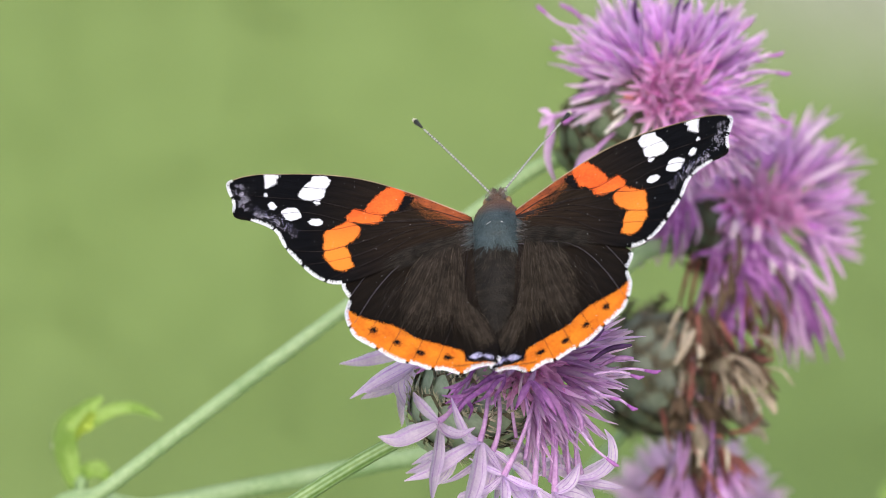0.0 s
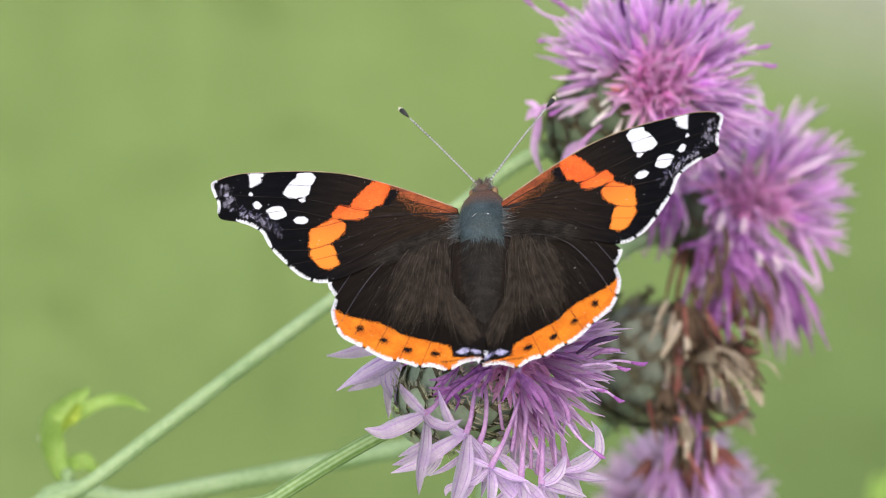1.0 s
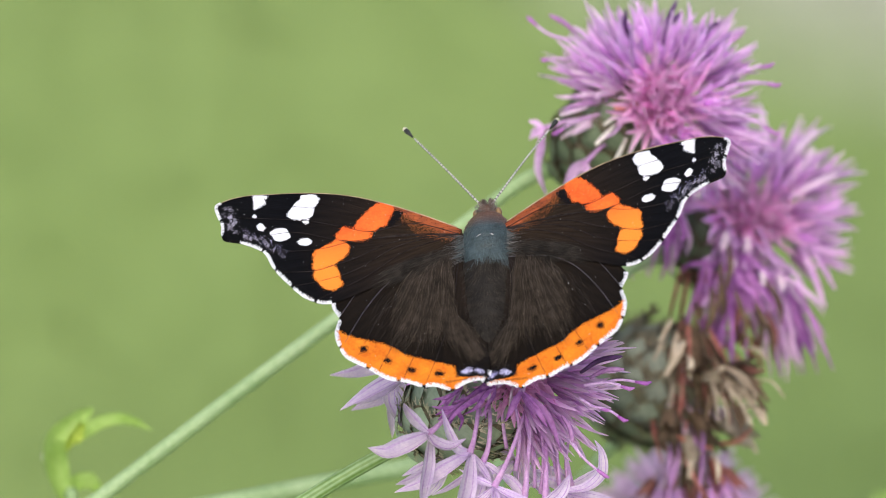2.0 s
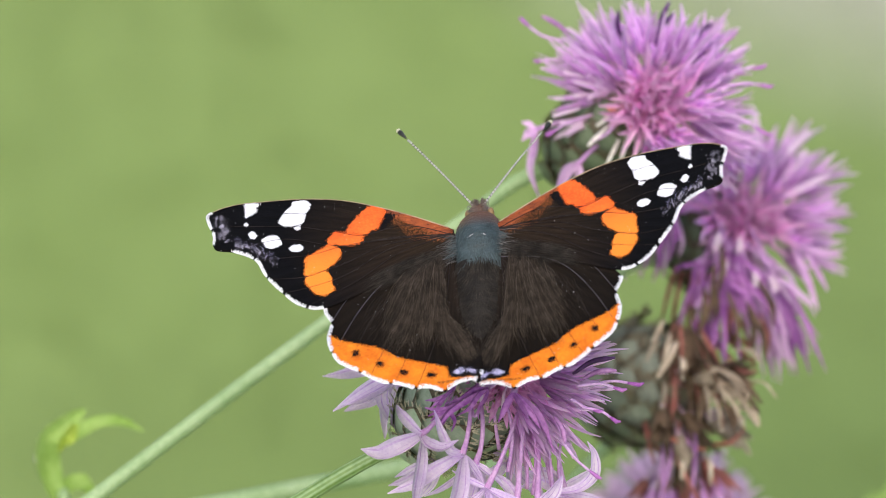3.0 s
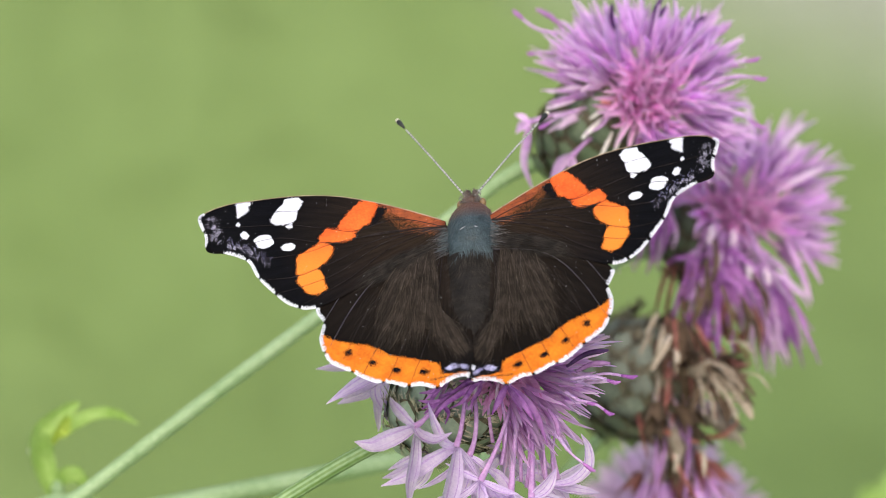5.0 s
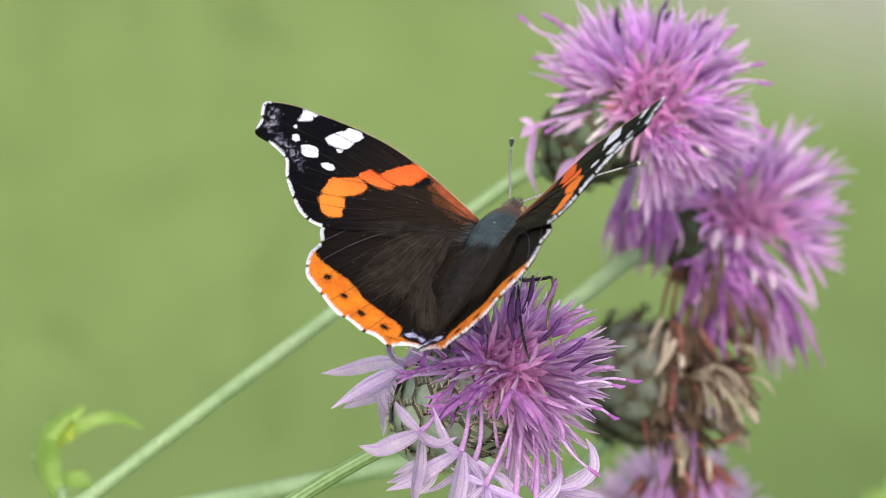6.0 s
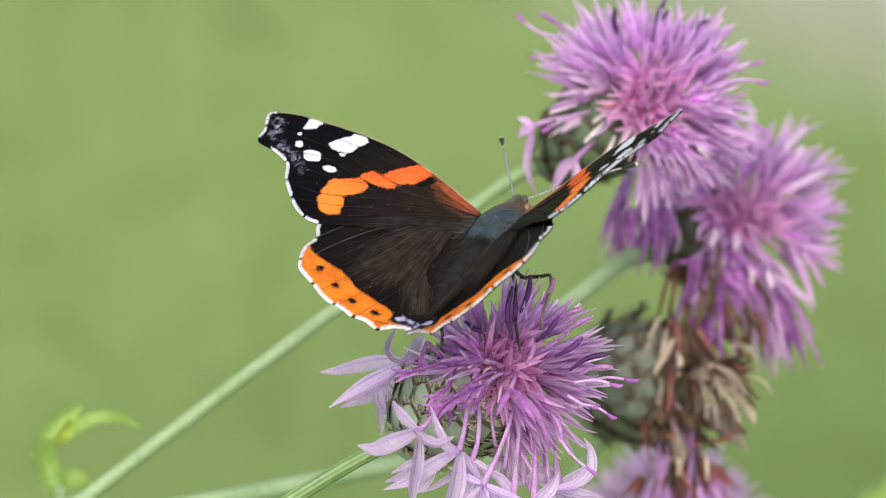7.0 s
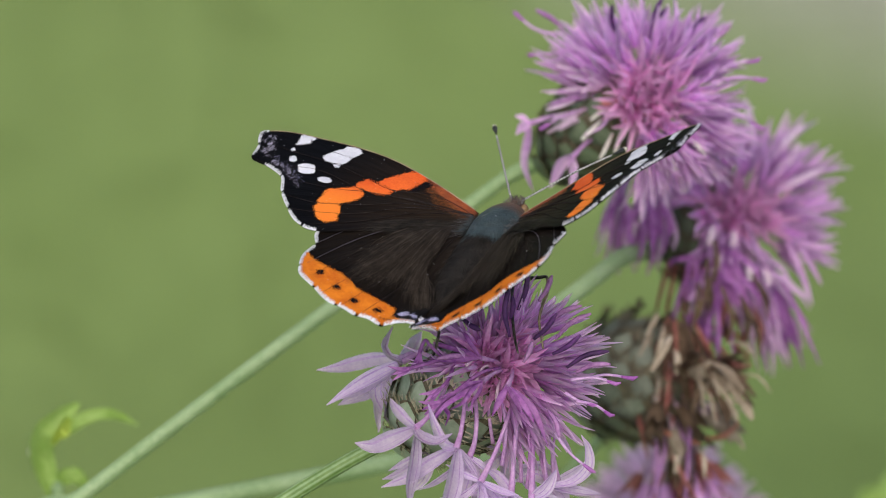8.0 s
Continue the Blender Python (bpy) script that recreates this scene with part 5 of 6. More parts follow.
def wing_height(u, v, fold):
    """The wing's slight camber and the pleats along its veins."""
    r, a = math.hypot(u + 1, v - 7), math.atan2(v - 7, u + 1)
    tail = 0.32 * max(0.0, 1.8 - u) * max(0.0, min(1.0, (-v - 11) / 4))
    return tail + 0.25 * math.sin(min(1, r / 26) * math.pi) + fold * math.sin(a * 17) * min(1, r / 9) + 0.10 * math.sin(u * 0.35 + v * 0.22)


def inside(poly, x, y):
    """Which of the points lie within the closed outline."""
    hit = np.zeros(x.shape, bool)
    n = len(poly)
    for i in range(n):
        x0, y0 = poly[i]
        x1, y1 = poly[(i + 1) % n]
        if y0 != y1:
            hit ^= ((y0 > y) != (y1 > y)) & (x < (x1 - x0) * (y - y0) / (y1 - y0) + x0)
    return hit


def scale_patch(name, polys, mat, wing, side, lift, fold, dz, label="", cell=0.10, rag=0.12, seed=0, thin=0.0, within=None, clump=0.0):
    """A field of coloured scales lying on the wing, ragged at its edge."""
    rng = np.random.default_rng(seed)
    pts = np.array([p for q in polys for p in q])
    lo, hi = pts.min(0) - 0.4, pts.max(0) + 0.4
    nx, ny = int((hi[0] - lo[0]) / cell), int((hi[1] - lo[1]) / cell)
    gx, gy = np.meshgrid(lo[0] + cell * np.arange(nx), lo[1] + cell * np.arange(ny))
    jx, jy = gx + rng.normal(0, rag, gx.shape), gy + rng.normal(0, rag, gx.shape)
    keep = np.zeros(gx.shape, bool)
    for q in polys:
        keep |= inside(q, jx, jy)
    if within:
        keep &= inside(within, gx, gy)
    if thin:
        keep &= rng.random(gx.shape) > thin
    if clump:
        for j, i in zip(*np.nonzero(keep)):
            keep[j, i] = noise.noise(Vector((gx[j, i] * clump, gy[j, i] * clump * 0.45, seed))) > rng.uniform(-0.25, 0.25)
    vx = lo[0] + cell * (np.arange(nx + 1) - 0.5)
    vy = lo[1] + cell * (np.arange(ny + 1) - 0.5)
    wob = rng.normal(0, 0.018, (ny + 1, nx + 1, 2))
    index, verts, faces = {}, [], []
    for j, i in zip(*np.nonzero(keep)):
        f = []
        for dj, di in ((0, 0), (0, 1), (1, 1), (1, 0)):
            key = (j + dj, i + di)
            if key not in index:
                index[key] = len(verts)
                x, y = vx[key[1]] + wob[key][0], vy[key[0]] + wob[key][1]
                verts.append((side * x * MM, y * MM, (wing_height(x, y, fold) + lift + dz) * MM))
            f.append(index[key])
        faces.append(f if side > 0 else f[::-1])
    me = bpy.data.meshes.new(name)
    me.from_pydata(verts, [], faces)
    me.materials.append(mat)
    me.shade_smooth()
    ob = new(name, me)
    ob.parent = wing
    if label:
        tagged(ob, label)
    return ob


def oval(u, v, ru, rv, n=14):
    return [(u + ru * math.cos(2 * math.pi * k / n), v + rv * math.sin(2 * math.pi * k / n)) for k in range(n)]


def wing_plate(name, outline, mat, parent, side, hub, fold, lift, label):
    """The wing membrane: a thin pleated plate within a smooth outline."""
    rng = random.Random(len(outline))
    rim = [(p.x, p.y) for p in spline([(u, v, 0) for u, v in outline] + [(*outline[0], 0)], 8)][:-1]
    bm = bmesh.new()
    rings = 26
    layers = []
    for z in (0.0, -0.09):
        mid = bm.verts.new(Vector((side * hub[0], hub[1], wing_height(*hub, fold) + lift + z)) * MM)
        grid = []
        for k in range(1, rings + 1):
            f = k / rings
            row = []
            for u, v in rim:
                x, y = hub[0] + (u - hub[0]) * f, hub[1] + (v - hub[1]) * f
                row.append(bm.verts.new(Vector((side * x, y, wing_height(x, y, fold) + lift + z)) * MM))
            grid.append(row)
        layers.append((mid, grid))
        n = len(rim)
        for i in range(n):
            j = (i + 1) % n
            t = (mid, grid[0][i], grid[0][j])
            bm.faces.new(t)
            for a, b in zip(grid, grid[1:]):
                bm.faces.new((a[i], b[i], b[j], a[j]))
    a, b = layers[0][1][-1], layers[1][1][-1]
    for i in range(len(a)):
        j = (i + 1) % len(a)
        bm.faces.new((a[i], b[i], b[j], a[j]))
    bmesh.ops.recalc_face_normals(bm, faces=bm.faces)
    return part(name, bm, mat, parent, label), rim


def fringe(wing, rim, first, last, side, lift, fold, seed, dark_ends, length=0.30, inset=0.22):
    """The white hair fringe along the outer margin, broken by dark vein ends."""
    rng = random.Random(seed)
    bm = bmesh.new()
    n = len(rim)
    for i in range(first, last):
        p, q = Vector((*rim[i % n], 0)), Vector((*rim[(i + 1) % n], 0))
        along = (q - p)
        if along.length < 1e-6:
            continue
        out = Vector((along.y, -along.x, 0)).normalized()
        steps = max(2, int(along.length / 0.045))
        for s in range(steps):
            b = p.lerp(q, (s + rng.random()) / steps)
            near = min(((b.x - u) ** 2 + (b.y - v) ** 2) ** 0.5 / r for u, v, r in dark_ends)
            wave = max(0.0, min(1.0, (near - 0.7) / 1.2))
            l = length * (0.35 + 0.65 * wave) * rng.uniform(0.75, 1.2)
            d = (out + along.normalized() * rng.uniform(-0.25, 0.25)).normalized()
            base = b - out * inset * (0.3 + 0.7 * wave) * rng.uniform(0.7, 1.1)
            w = along.normalized() * 0.05
            z = wing_height(b.x, b.y, fold) + lift + 0.09
            vs = [base - w, base + w, b + d * l + w * 0.5, b + d * l - w * 0.5]
            rise = rng.uniform(-0.10, 0.34)
            f = bm.faces.new([bm.verts.new(Vector((side * c.x, c.y, z + (rise if k > 1 else 0))) * MM) for k, c in enumerate(vs)])
            f.material_index = 1 if near < rng.uniform(0.8, 1.2) else 0
    return part("fringe", bm, [WHITE, BLACK], wing, "white scalloped fringe broken by black", smooth=False)


def veins(wing, rays, side, lift, fold, skin):
    for pts in rays:
        path = [Vector((side * p.x, p.y, wing_height(p.x, p.y, fold) + lift + 0.05)) for p in spline([(u, v, 0) for u, v in pts], 8)]
        bm = bmesh.new()
        sweep(bm, path, [0.075, 0.05, 0.03], 5)
        part("vein", bm, skin, wing)


def hair_tuft(name, parent, mat, count, start, flow, length, seed, width=0.06, label=""):
    """Many fine hairs: start(rng) gives a root, flow(root, rng) a direction."""
    rng = random.Random(seed)
    verts, faces = [], []
    for i in range(count):
        p = Vector(start(rng))
        d = Vector(flow(p, rng)).normalized()
        l = length * rng.uniform(0.55, 1.15)
        s = d.cross(Vector((rng.uniform(-0.3, 0.3), rng.uniform(-0.3, 0.3), 1))).normalized() * width * rng.uniform(0.6, 1.3) / 2
        bow = Vector((rng.uniform(-0.1, 0.1), rng.uniform(-0.1, 0.1), rng.uniform(0.0, 0.06))) * l
        k = len(verts)
        for f, w in ((0, 1), (0.35, 0.9), (0.7, 0.6), (1, 0.1)):
            c = p + d * (l * f) + bow * (4 * f * (1 - f))
            verts += [(c - s * w) * MM, (c + s * w) * MM]
        for f in range(3):
            faces.append((k + 2 * f, k + 2 * f + 1, k + 2 * f + 3, k + 2 * f + 2))
    me = bpy.data.meshes.new(name)
    me.from_pydata([tuple(v) for v in verts], [], faces)
    me.materials.append(mat)
    ob = tagged(new(name, me), label, kind="stuff")
    ob.parent = parent
    return ob


def butterfly():
    bf = tagged(new("butterfly"), "dark brown butterfly with orange bands and white wing spots", "butterfly")
    bf.empty_display_size = 0.005
    wings, feelers = {}, []
    for side, hand in ((-1, "near"), (1, "far")):
        # forewing
        fl, lift = 0.05, 0.16
        fw, rim = wing_plate("forewing", FORE_OUT, FORE_DARK, bf, side, (2.5, 6.6), fl, lift, "black-brown forewing with an orange band and white spots")
        for k, cell_edge in enumerate(BANDS):
            scale_patch("orange_band_cell", [cell_edge], ORANGE, fw, side, lift, fl, 0.06 + 0.003 * (k % 2), "cell of the broken orange band", cell=0.07, rag=0.11, seed=90 + k, within=rim)
        for k, bar in enumerate(BARS):
            scale_patch("white_bar", [bar], WHITE, fw, side, lift, fl, 0.06, "piece of the white bar", cell=0.065, rag=0.06, seed=2 + k, within=rim)
        scale_patch("white_tip_mark", [CAP], WHITE, fw, side, lift, fl, 0.06, "white mark", cell=0.065, rag=0.09, seed=3, within=rim)
        for k, s in enumerate(SPOTS):
            scale_patch("white_spot", [s], WHITE, fw, side, lift, fl, 0.06, "white spot", cell=0.06, rag=0.05, seed=4 + k, within=rim)
        scale_patch("rust_edge", [RUST_EDGE], RUST, fw, side, lift, fl, 0.05, "rusty red front edge", cell=0.07, rag=0.16, seed=12, thin=0.06, within=rim)
        scale_patch("rust_dust", [RUST_DUST], RUST_DIM, fw, side, lift, fl, 0.05, "rusty dusting of scales", cell=0.06, rag=0.3, seed=16, thin=0.62, within=rim)
        scale_patch("black_blot", [BLOT], BLACK, fw, side, lift, fl, 0.09, "black blot", rag=0.14, seed=13, within=rim)
        scale_patch("frosted_tip", [FROST], LILAC, fw, side, lift, fl, 0.06, "lilac frosting", cell=0.06, rag=0.2, seed=14, thin=0.4, within=rim, clump=2.2)
        scale_patch("frosted_margin", [FROST_EDGE], LILAC, fw, side, lift, fl, 0.06, "lilac frosting", cell=0.06, rag=0.15, seed=15, thin=0.5, within=rim, clump=2.8)
        scale_patch("blue_dust", [BLUE_DUST], BLUE, fw, side, lift, fl, 0.065, "bluish specks", cell=0.065, rag=0.2, seed=17, thin=0.84, within=rim, clump=2.5)
        fringe(fw, rim, 8 * 8, 17 * 8, side, lift, fl, 21, FORE_DARK_ENDS, 0.24, 0.15)
        hub = (0.5, 7.0)
        veins(fw, [[hub, (6, 8.4), (11.2, 6.75), (14.5, 7.1), (20, 8.0), (27.5, 8.2)], [hub, (8, 6.4), (13.0, 4.95), (15.7, 5.1), (21, 6.0), (26.4, 4.6)], [hub, (8, 6.2), (13.5, 5.0), (17.6, 3.4), (23.6, 2.6)], [hub, (8, 5.4), (13, 2.4), (15.9, 0.95), (18.4, -0.15), (22.5, -0.6)], [hub, (7.5, 4.8), (13, 0.6), (17.0, -1.4), (20.7, -2.6)], [hub, (7, 3.8), (12, -0.6), (17.6, -4.4)]], side, lift, fl, VEIN)
        bm = bmesh.new()
        edge = [Vector((side * u, v, wing_height(u, v, fl) + lift + 0.02)) for u, v in rim[2:8 * 8]]
        sweep(bm, edge, [0.10, 0.10, 0.07, 0.06, 0.07], 5)
        part("front_edge", bm, COSTA, fw, "thin tan front edge")
        # hindwing
        hl, hlift = 0.06, -0.12
        hw, rim = wing_plate("hindwing", HIND_OUT, HIND_DARK, bf, side, (2.6, 0.0), hl, hlift, "dark brown hindwing with an orange border")
        scale_patch("orange_border", [HIND_BAND], ORANGE_HIND, hw, side, hlift, hl, 0.06, "orange border band", cell=0.07, rag=0.12, seed=31, within=rim)
        for k, s in enumerate(HIND_DOTS):
            scale_patch("black_dot", [oval(s[0], s[1], s[2] * 1.2, s[3] * 1.15)], BLACK, hw, side, hlift, hl, 0.10, "small black dot", cell=0.08, rag=0.14, seed=32 + k, within=rim)
        scale_patch("black_corner", [ANAL_BLACK], BLACK, hw, side, hlift, hl, 0.10, cell=0.07, rag=0.12, seed=41, within=rim)
        scale_patch("corner_line", [ANAL_LINE], BROWN_LINE, hw, side, hlift, hl, 0.10, cell=0.06, rag=0.07, seed=43, thin=0.15, within=rim)
        for k, streak in enumerate(ANAL):
            scale_patch("blue_corner_mark", [streak], BLUE, hw, side, hlift, hl, 0.14, "lilac-blue corner streak", rag=0.12, seed=46 + k, thin=0.15, cell=0.06, within=rim)
        scale_patch("stray_scales", [HIND_OUT], WHITE, hw, side, hlift, hl, 0.10, "stray pale scales", cell=0.055, seed=44, thin=0.9994, within=rim)
        scale_patch("stray_scales", [FORE_OUT], WHITE, fw, side, lift, fl, 0.10, "stray pale scales", cell=0.055, seed=45, thin=0.9995, within=FORE_OUT)
        fringe(hw, rim, 4 * 8, 22 * 8, side, hlift, hl, 22, HIND_DARK_ENDS, 0.27, 0.19)
        hub = (0.6, 3.0)
        veins(hw, [[(1.0, 4.2), (5, 3.2), (8.5, 1.6), (12.0, -1.8), (15.2, -7.4)], [hub, (5.5, 1.2), (9, -1.5), (12.0, -6.0), (14.6, -11.5)]], side, hlift, hl, VEIN_SHINE)
        veins(hw, [[hub, (5, -0.6), (9.5, -5.5), (13.0, -13.5)], [hub, (3.6, -2.4), (7.4, -8.6), (10.6, -15.8)], [hub, (2.6, -4), (5.2, -10.2), (7.6, -16.6)], [hub, (1.6, -6), (3.2, -12), (4.9, -17.2)]], side, hlift, hl, VEIN)

        def root(rng, side=side):
            u = 1.8 + 4.7 * rng.random() ** 1.35
            v = 3.0 - 0.62 * (u - 1.8) - 7.6 * rng.random() ** 1.15
            if rng.random() < 0.22:
                u = rng.uniform(0.0, 2.4)
                v = -4.2 - 1.6 * (2.4 - u) - rng.uniform(0, 3.0)
            return (side * u, max(v, -9.8), wing_height(u, v, hl) + hlift + 0.12 + rng.uniform(0, 0.4))

        def flow(p, rng, side=side):
            u = p.x * side
            comb = noise.noise(Vector((u * 1.7, p.y * 0.10, 3.0 + side)))
            inward = 0.30 * max(0.0, min(1.0, (3.4 - u) / 2.0)) * max(0.0, min(1.0, (-p.y - 2.0) / 5.5))
            return (side * (0.10 * (u - 2.2) + 0.08 * comb - inward + rng.uniform(-0.03, 0.03)), -1, 0.012 + 0.03 * abs(comb) + rng.uniform(0, 0.03))
        hair_tuft("hair", hw, HAIR_BROWN, 2300, root, flow, 7.2, 51, 0.04, "long grey-brown hair near the body")
        hair_tuft("highlight_strands", hw, HAIR_SHINE, 560, root, flow, 7.8, 59, 0.036, "paler strands that put highlights into the hair")

        def root3(rng, side=side):
            u = rng.uniform(3.5, 10.5)
            v = 4.2 - 0.85 * u + rng.uniform(-6, 0.5)
            return (side * u, v, wing_height(u, v, hl) + hlift + 0.08)
        hair_tuft("sparse_hair", hw, HAIR_BROWN, 110, root3, lambda p, rng, side=side: (side * (0.45 + rng.uniform(-0.12, 0.12)), -1, 0.03), 4.2, 58, 0.035)

        def root2(rng, side=side):
            u = rng.uniform(0.2, 8.5)
            v = 4.4 - 0.50 * u + rng.uniform(-1.6, 1.2)
            return (side * u, v, wing_height(u, v, fl) + lift + 0.06)

        def flow2(p, rng, side=side):
            return (side * 1.0, -0.42 - rng.uniform(0, 0.22) - 0.02 * abs(p.x), 0.02)
        hair_tuft("base_hair", fw, HAIR_DARK, 420, root2, flow2, 4.2, 52, 0.045)
        wings[side] = (fw, hw)
    # body
    bm = bmesh.new()
    ends = [(-12.9, 0.1, -2.1), (-12.5, 0.7, -2.1)]
    for k in range(1, 41):
        f = k / 41
        v = -12.5 + 15.1 * f
        r0 = 0.75 + 2.15 * math.sin(math.pi * 0.5 * min(1, 1.7 * f)) ** 0.8
        ends.append((v, r0 * (1 + 0.055 * abs(math.sin(f * math.pi * 8))), -2.1 + 1.1 * f))
    lathe(bm, ends + [(2.8, 1.8, -1.0)], 28, 0.72)
    abdomen = part("abdomen", bm, BODY_DARK, bf, "dark furry tapering abdomen")

    def on_body(profile, flat):
        def root(rng):
            i = rng.randrange(len(profile) - 1)
            (v0, r0, z0), (v1, r1, z1) = profile[i], profile[i + 1]
            t = rng.random()
            a = rng.uniform(-0.25, math.pi + 0.25)
            r = r0 + (r1 - r0) * t
            return (r * math.cos(a), v0 + (v1 - v0) * t, z0 + (z1 - z0) * t + flat * r * math.sin(a))
        return root
    belly = [(-12.3, 0.9, -2.1), (-11.0, 1.7, -2.0), (-8.6, 2.45, -1.82), (-6.0, 2.8, -1.63), (-3.0, 2.9, -1.41), (0, 2.9, -1.19), (2.2, 2.8, -1.03)]
    around = on_body(belly, 0.72)

    def in_rings(rng):
        # the fur stands in rings, one for each segment
        p = around(rng)
        while 0.5 + 0.5 * math.sin((p[1] + 12.5) / 15.1 * 2 * math.pi * 8) < rng.random() * 0.8:
            p = around(rng)
        return p
    hair_tuft("abdomen_fur", abdomen, HAIR_DARK, 1900, in_rings,
              lambda p, rng: (p.x * 0.45 + rng.uniform(-0.2, 0.2), -0.75, 0.06), 1.25, 53, 0.045)
    # thorax: a low dome with a seam that sets off two lobes at its rear
    ox = 0.45
    bm = bmesh.new()
    dome = [(1.4, 1.2, 0.0), (1.9, 2.1, 0.1), (2.6, 2.6, 0.2), (3.4, 2.8, 0.3), (4.4, 2.9, 0.4), (5.4, 2.95, 0.42), (6.4, 2.9, 0.4), (7.4, 2.7, 0.35), (8.3, 2.4, 0.3), (9.1, 2.05, 0.2), (9.7, 1.6, 0.1), (10.1, 1.0, 0.0)]
    fine = [p for p in spline(dome, 4)]
    lathe(bm, [(p.x, p.y, p.z) for p in fine], 56, 0.86)
    for v in bm.verts:
        x, y = v.co.x / MM, v.co.y / MM
        if v.co.z > 0:
            seam = 3.35 + 0.62 * abs(x)
            dip = 0.34 * math.exp(-((y - seam) / 0.34) ** 2) * max(0, 1 - abs(x) / 2.6)
            dip += 0.20 * math.exp(-(x / 0.28) ** 2) * max(0.0, min(1.0, (4.4 - y) / 1.5))
            dip -= 0.16 * math.exp(-((y - 5.9 + 0.7 * abs(x)) / 0.4) ** 2) * max(0, 1 - abs(x) / 1.3)
            v.co.z -= dip * MM
        v.co.x += ox * MM
    thorax = part("thorax", bm, BODY_TEAL, bf, "blue-green grey furry thorax")

    def shifted(root):
        def moved(rng):
            x, y, z = root(rng)
            return (x + ox, y, z - (0.3 * math.exp(-((y - 3.35 - 0.62 * abs(x)) / 0.34) ** 2) if abs(x) < 2.4 else 0))
        return moved
    hair_tuft("thorax_fur", thorax, HAIR_TEAL, 1500, shifted(on_body([(p.x, p.y, p.z) for p in fine[3:]], 0.86)),
              lambda p, rng: ((p.x - ox) * 0.16 + rng.uniform(-0.25, 0.25), -1, 0.03), 0.34, 54, 0.04)
    hair_tuft("mantle_fur", bf, HAIR_TEAL, 520, lambda rng: (lambda x: (0.5 + x, 3.6 - 0.10 * x * x + rng.uniform(-1.8, 0.6), 1.35 - 0.16 * x * x))(rng.uniform(-2.7, 2.7)),
              lambda p, rng: ((p.x - 0.5) * 0.16 + rng.uniform(-0.3, 0.3), -1, -0.10 - 0.10 * abs(p.x - 0.5)), 1.15, 60, 0.045, "blue-grey fur over the waist")
    hair_tuft("waist_hair", bf, HAIR_DARK, 260, lambda rng: (lambda x: (0.4 + x, 1.8 - 0.08 * x * x + rng.uniform(-1.6, 0.6), 1.15 - 0.15 * x * x))(rng.uniform(-2.9, 2.9)),
              lambda p, rng: ((p.x - 0.4) * 0.12 + rng.uniform(-0.25, 0.25), -1, -0.06 - 0.08 * abs(p.x - 0.4)), 1.5, 66, 0.045)
    hair_tuft("collar_fur", thorax, HAIR_RUST, 260, shifted(on_body([(7.7, 2.6, 0.3), (8.4, 2.35, 0.3), (9.1, 2.05, 0.2), (9.8, 1.5, 0.1)], 0.86)),
              lambda p, rng: ((p.x - ox) * 0.25 + rng.uniform(-0.2, 0.2), -0.9 + rng.uniform(-0.4, 0.4), 0.25), 0.6, 55, 0.045)
    hair_tuft("pale_chevron", thorax, ANT_GREY, 80, lambda rng: (lambda s, t: (ox + s * t, 6.0 - 0.75 * t, 3.0 - 0.12 * t))(rng.choice((-1, 1)), rng.uniform(0, 0.8)),
              lambda p, rng: ((p.x - ox) * 0.8, -0.7, 0.12), 0.34, 61, 0.05, "pale chevron of hairs")
    for s in (-1, 1):
        hair_tuft("shoulder_fur", bf, HAIR_TEAL, 150, lambda rng, s=s: (ox * 0.5 + s * rng.uniform(2.3, 3.0), rng.uniform(3.0, 6.6), rng.uniform(0.2, 0.9)),
                  lambda p, rng, s=s: (s * 1.0, -0.45 + rng.uniform(-0.35, 0.3), -0.05), 1.5, 57 + s, 0.045, "blue-grey hair tuft at the wing base")
        hair_tuft("shoulder_hair", bf, HAIR_GREY, 60, lambda rng, s=s: (ox * 0.5 + s * rng.uniform(2.4, 3.0), rng.uniform(2.4, 6.4), rng.uniform(0.3, 1.2)),
                  lambda p, rng, s=s: (s * 1.0, -0.3 + rng.uniform(-0.6, 0.5), 0.0), 2.4, 64 + s, 0.035, "pale stray hairs at the wing base")
    bm = bmesh.new()
    ball(bm, (ox, 10.7, 0.0), 1.25, (1.1, 0.85, 0.9), 0)
    for s in (-1, 1):
        path = spline([(ox + s * 0.42, 11.2, 0.0), (ox + s * 0.5, 11.8, 0.3), (ox + s * 0.42, 12.3, 0.6)], 4)
        sweep(bm, path, [0.34, 0.30, 0.10], 6, 0)
    head = part("head", bm, BODY_TEAL, bf, "small furry head with two palps")
    hair_tuft("head_fur", head, HAIR_HEAD, 420, lambda rng: (ox + rng.uniform(-0.9, 0.9), rng.uniform(9.8, 11.7), 0.7 + rng.uniform(0, 0.35)),
              lambda p, rng: ((p.x - ox) * 0.4 + rng.uniform(-0.3, 0.3), 0.5 + rng.uniform(-0.6, 0.6), 0.5), 0.5, 56, 0.05)
    hair_tuft("face_frost", head, HAIR_GREY, 90, lambda rng: (lambda s: (ox + s * rng.uniform(0.9, 1.35), rng.uniform(9.9, 11.3), 0.85 + rng.uniform(0, 0.2)))(rng.choice((-1, 1))),
              lambda p, rng: (rng.uniform(-0.4, 0.4), 0.4 + rng.uniform(-0.6, 0.6), 0.5), 0.3, 62, 0.06)
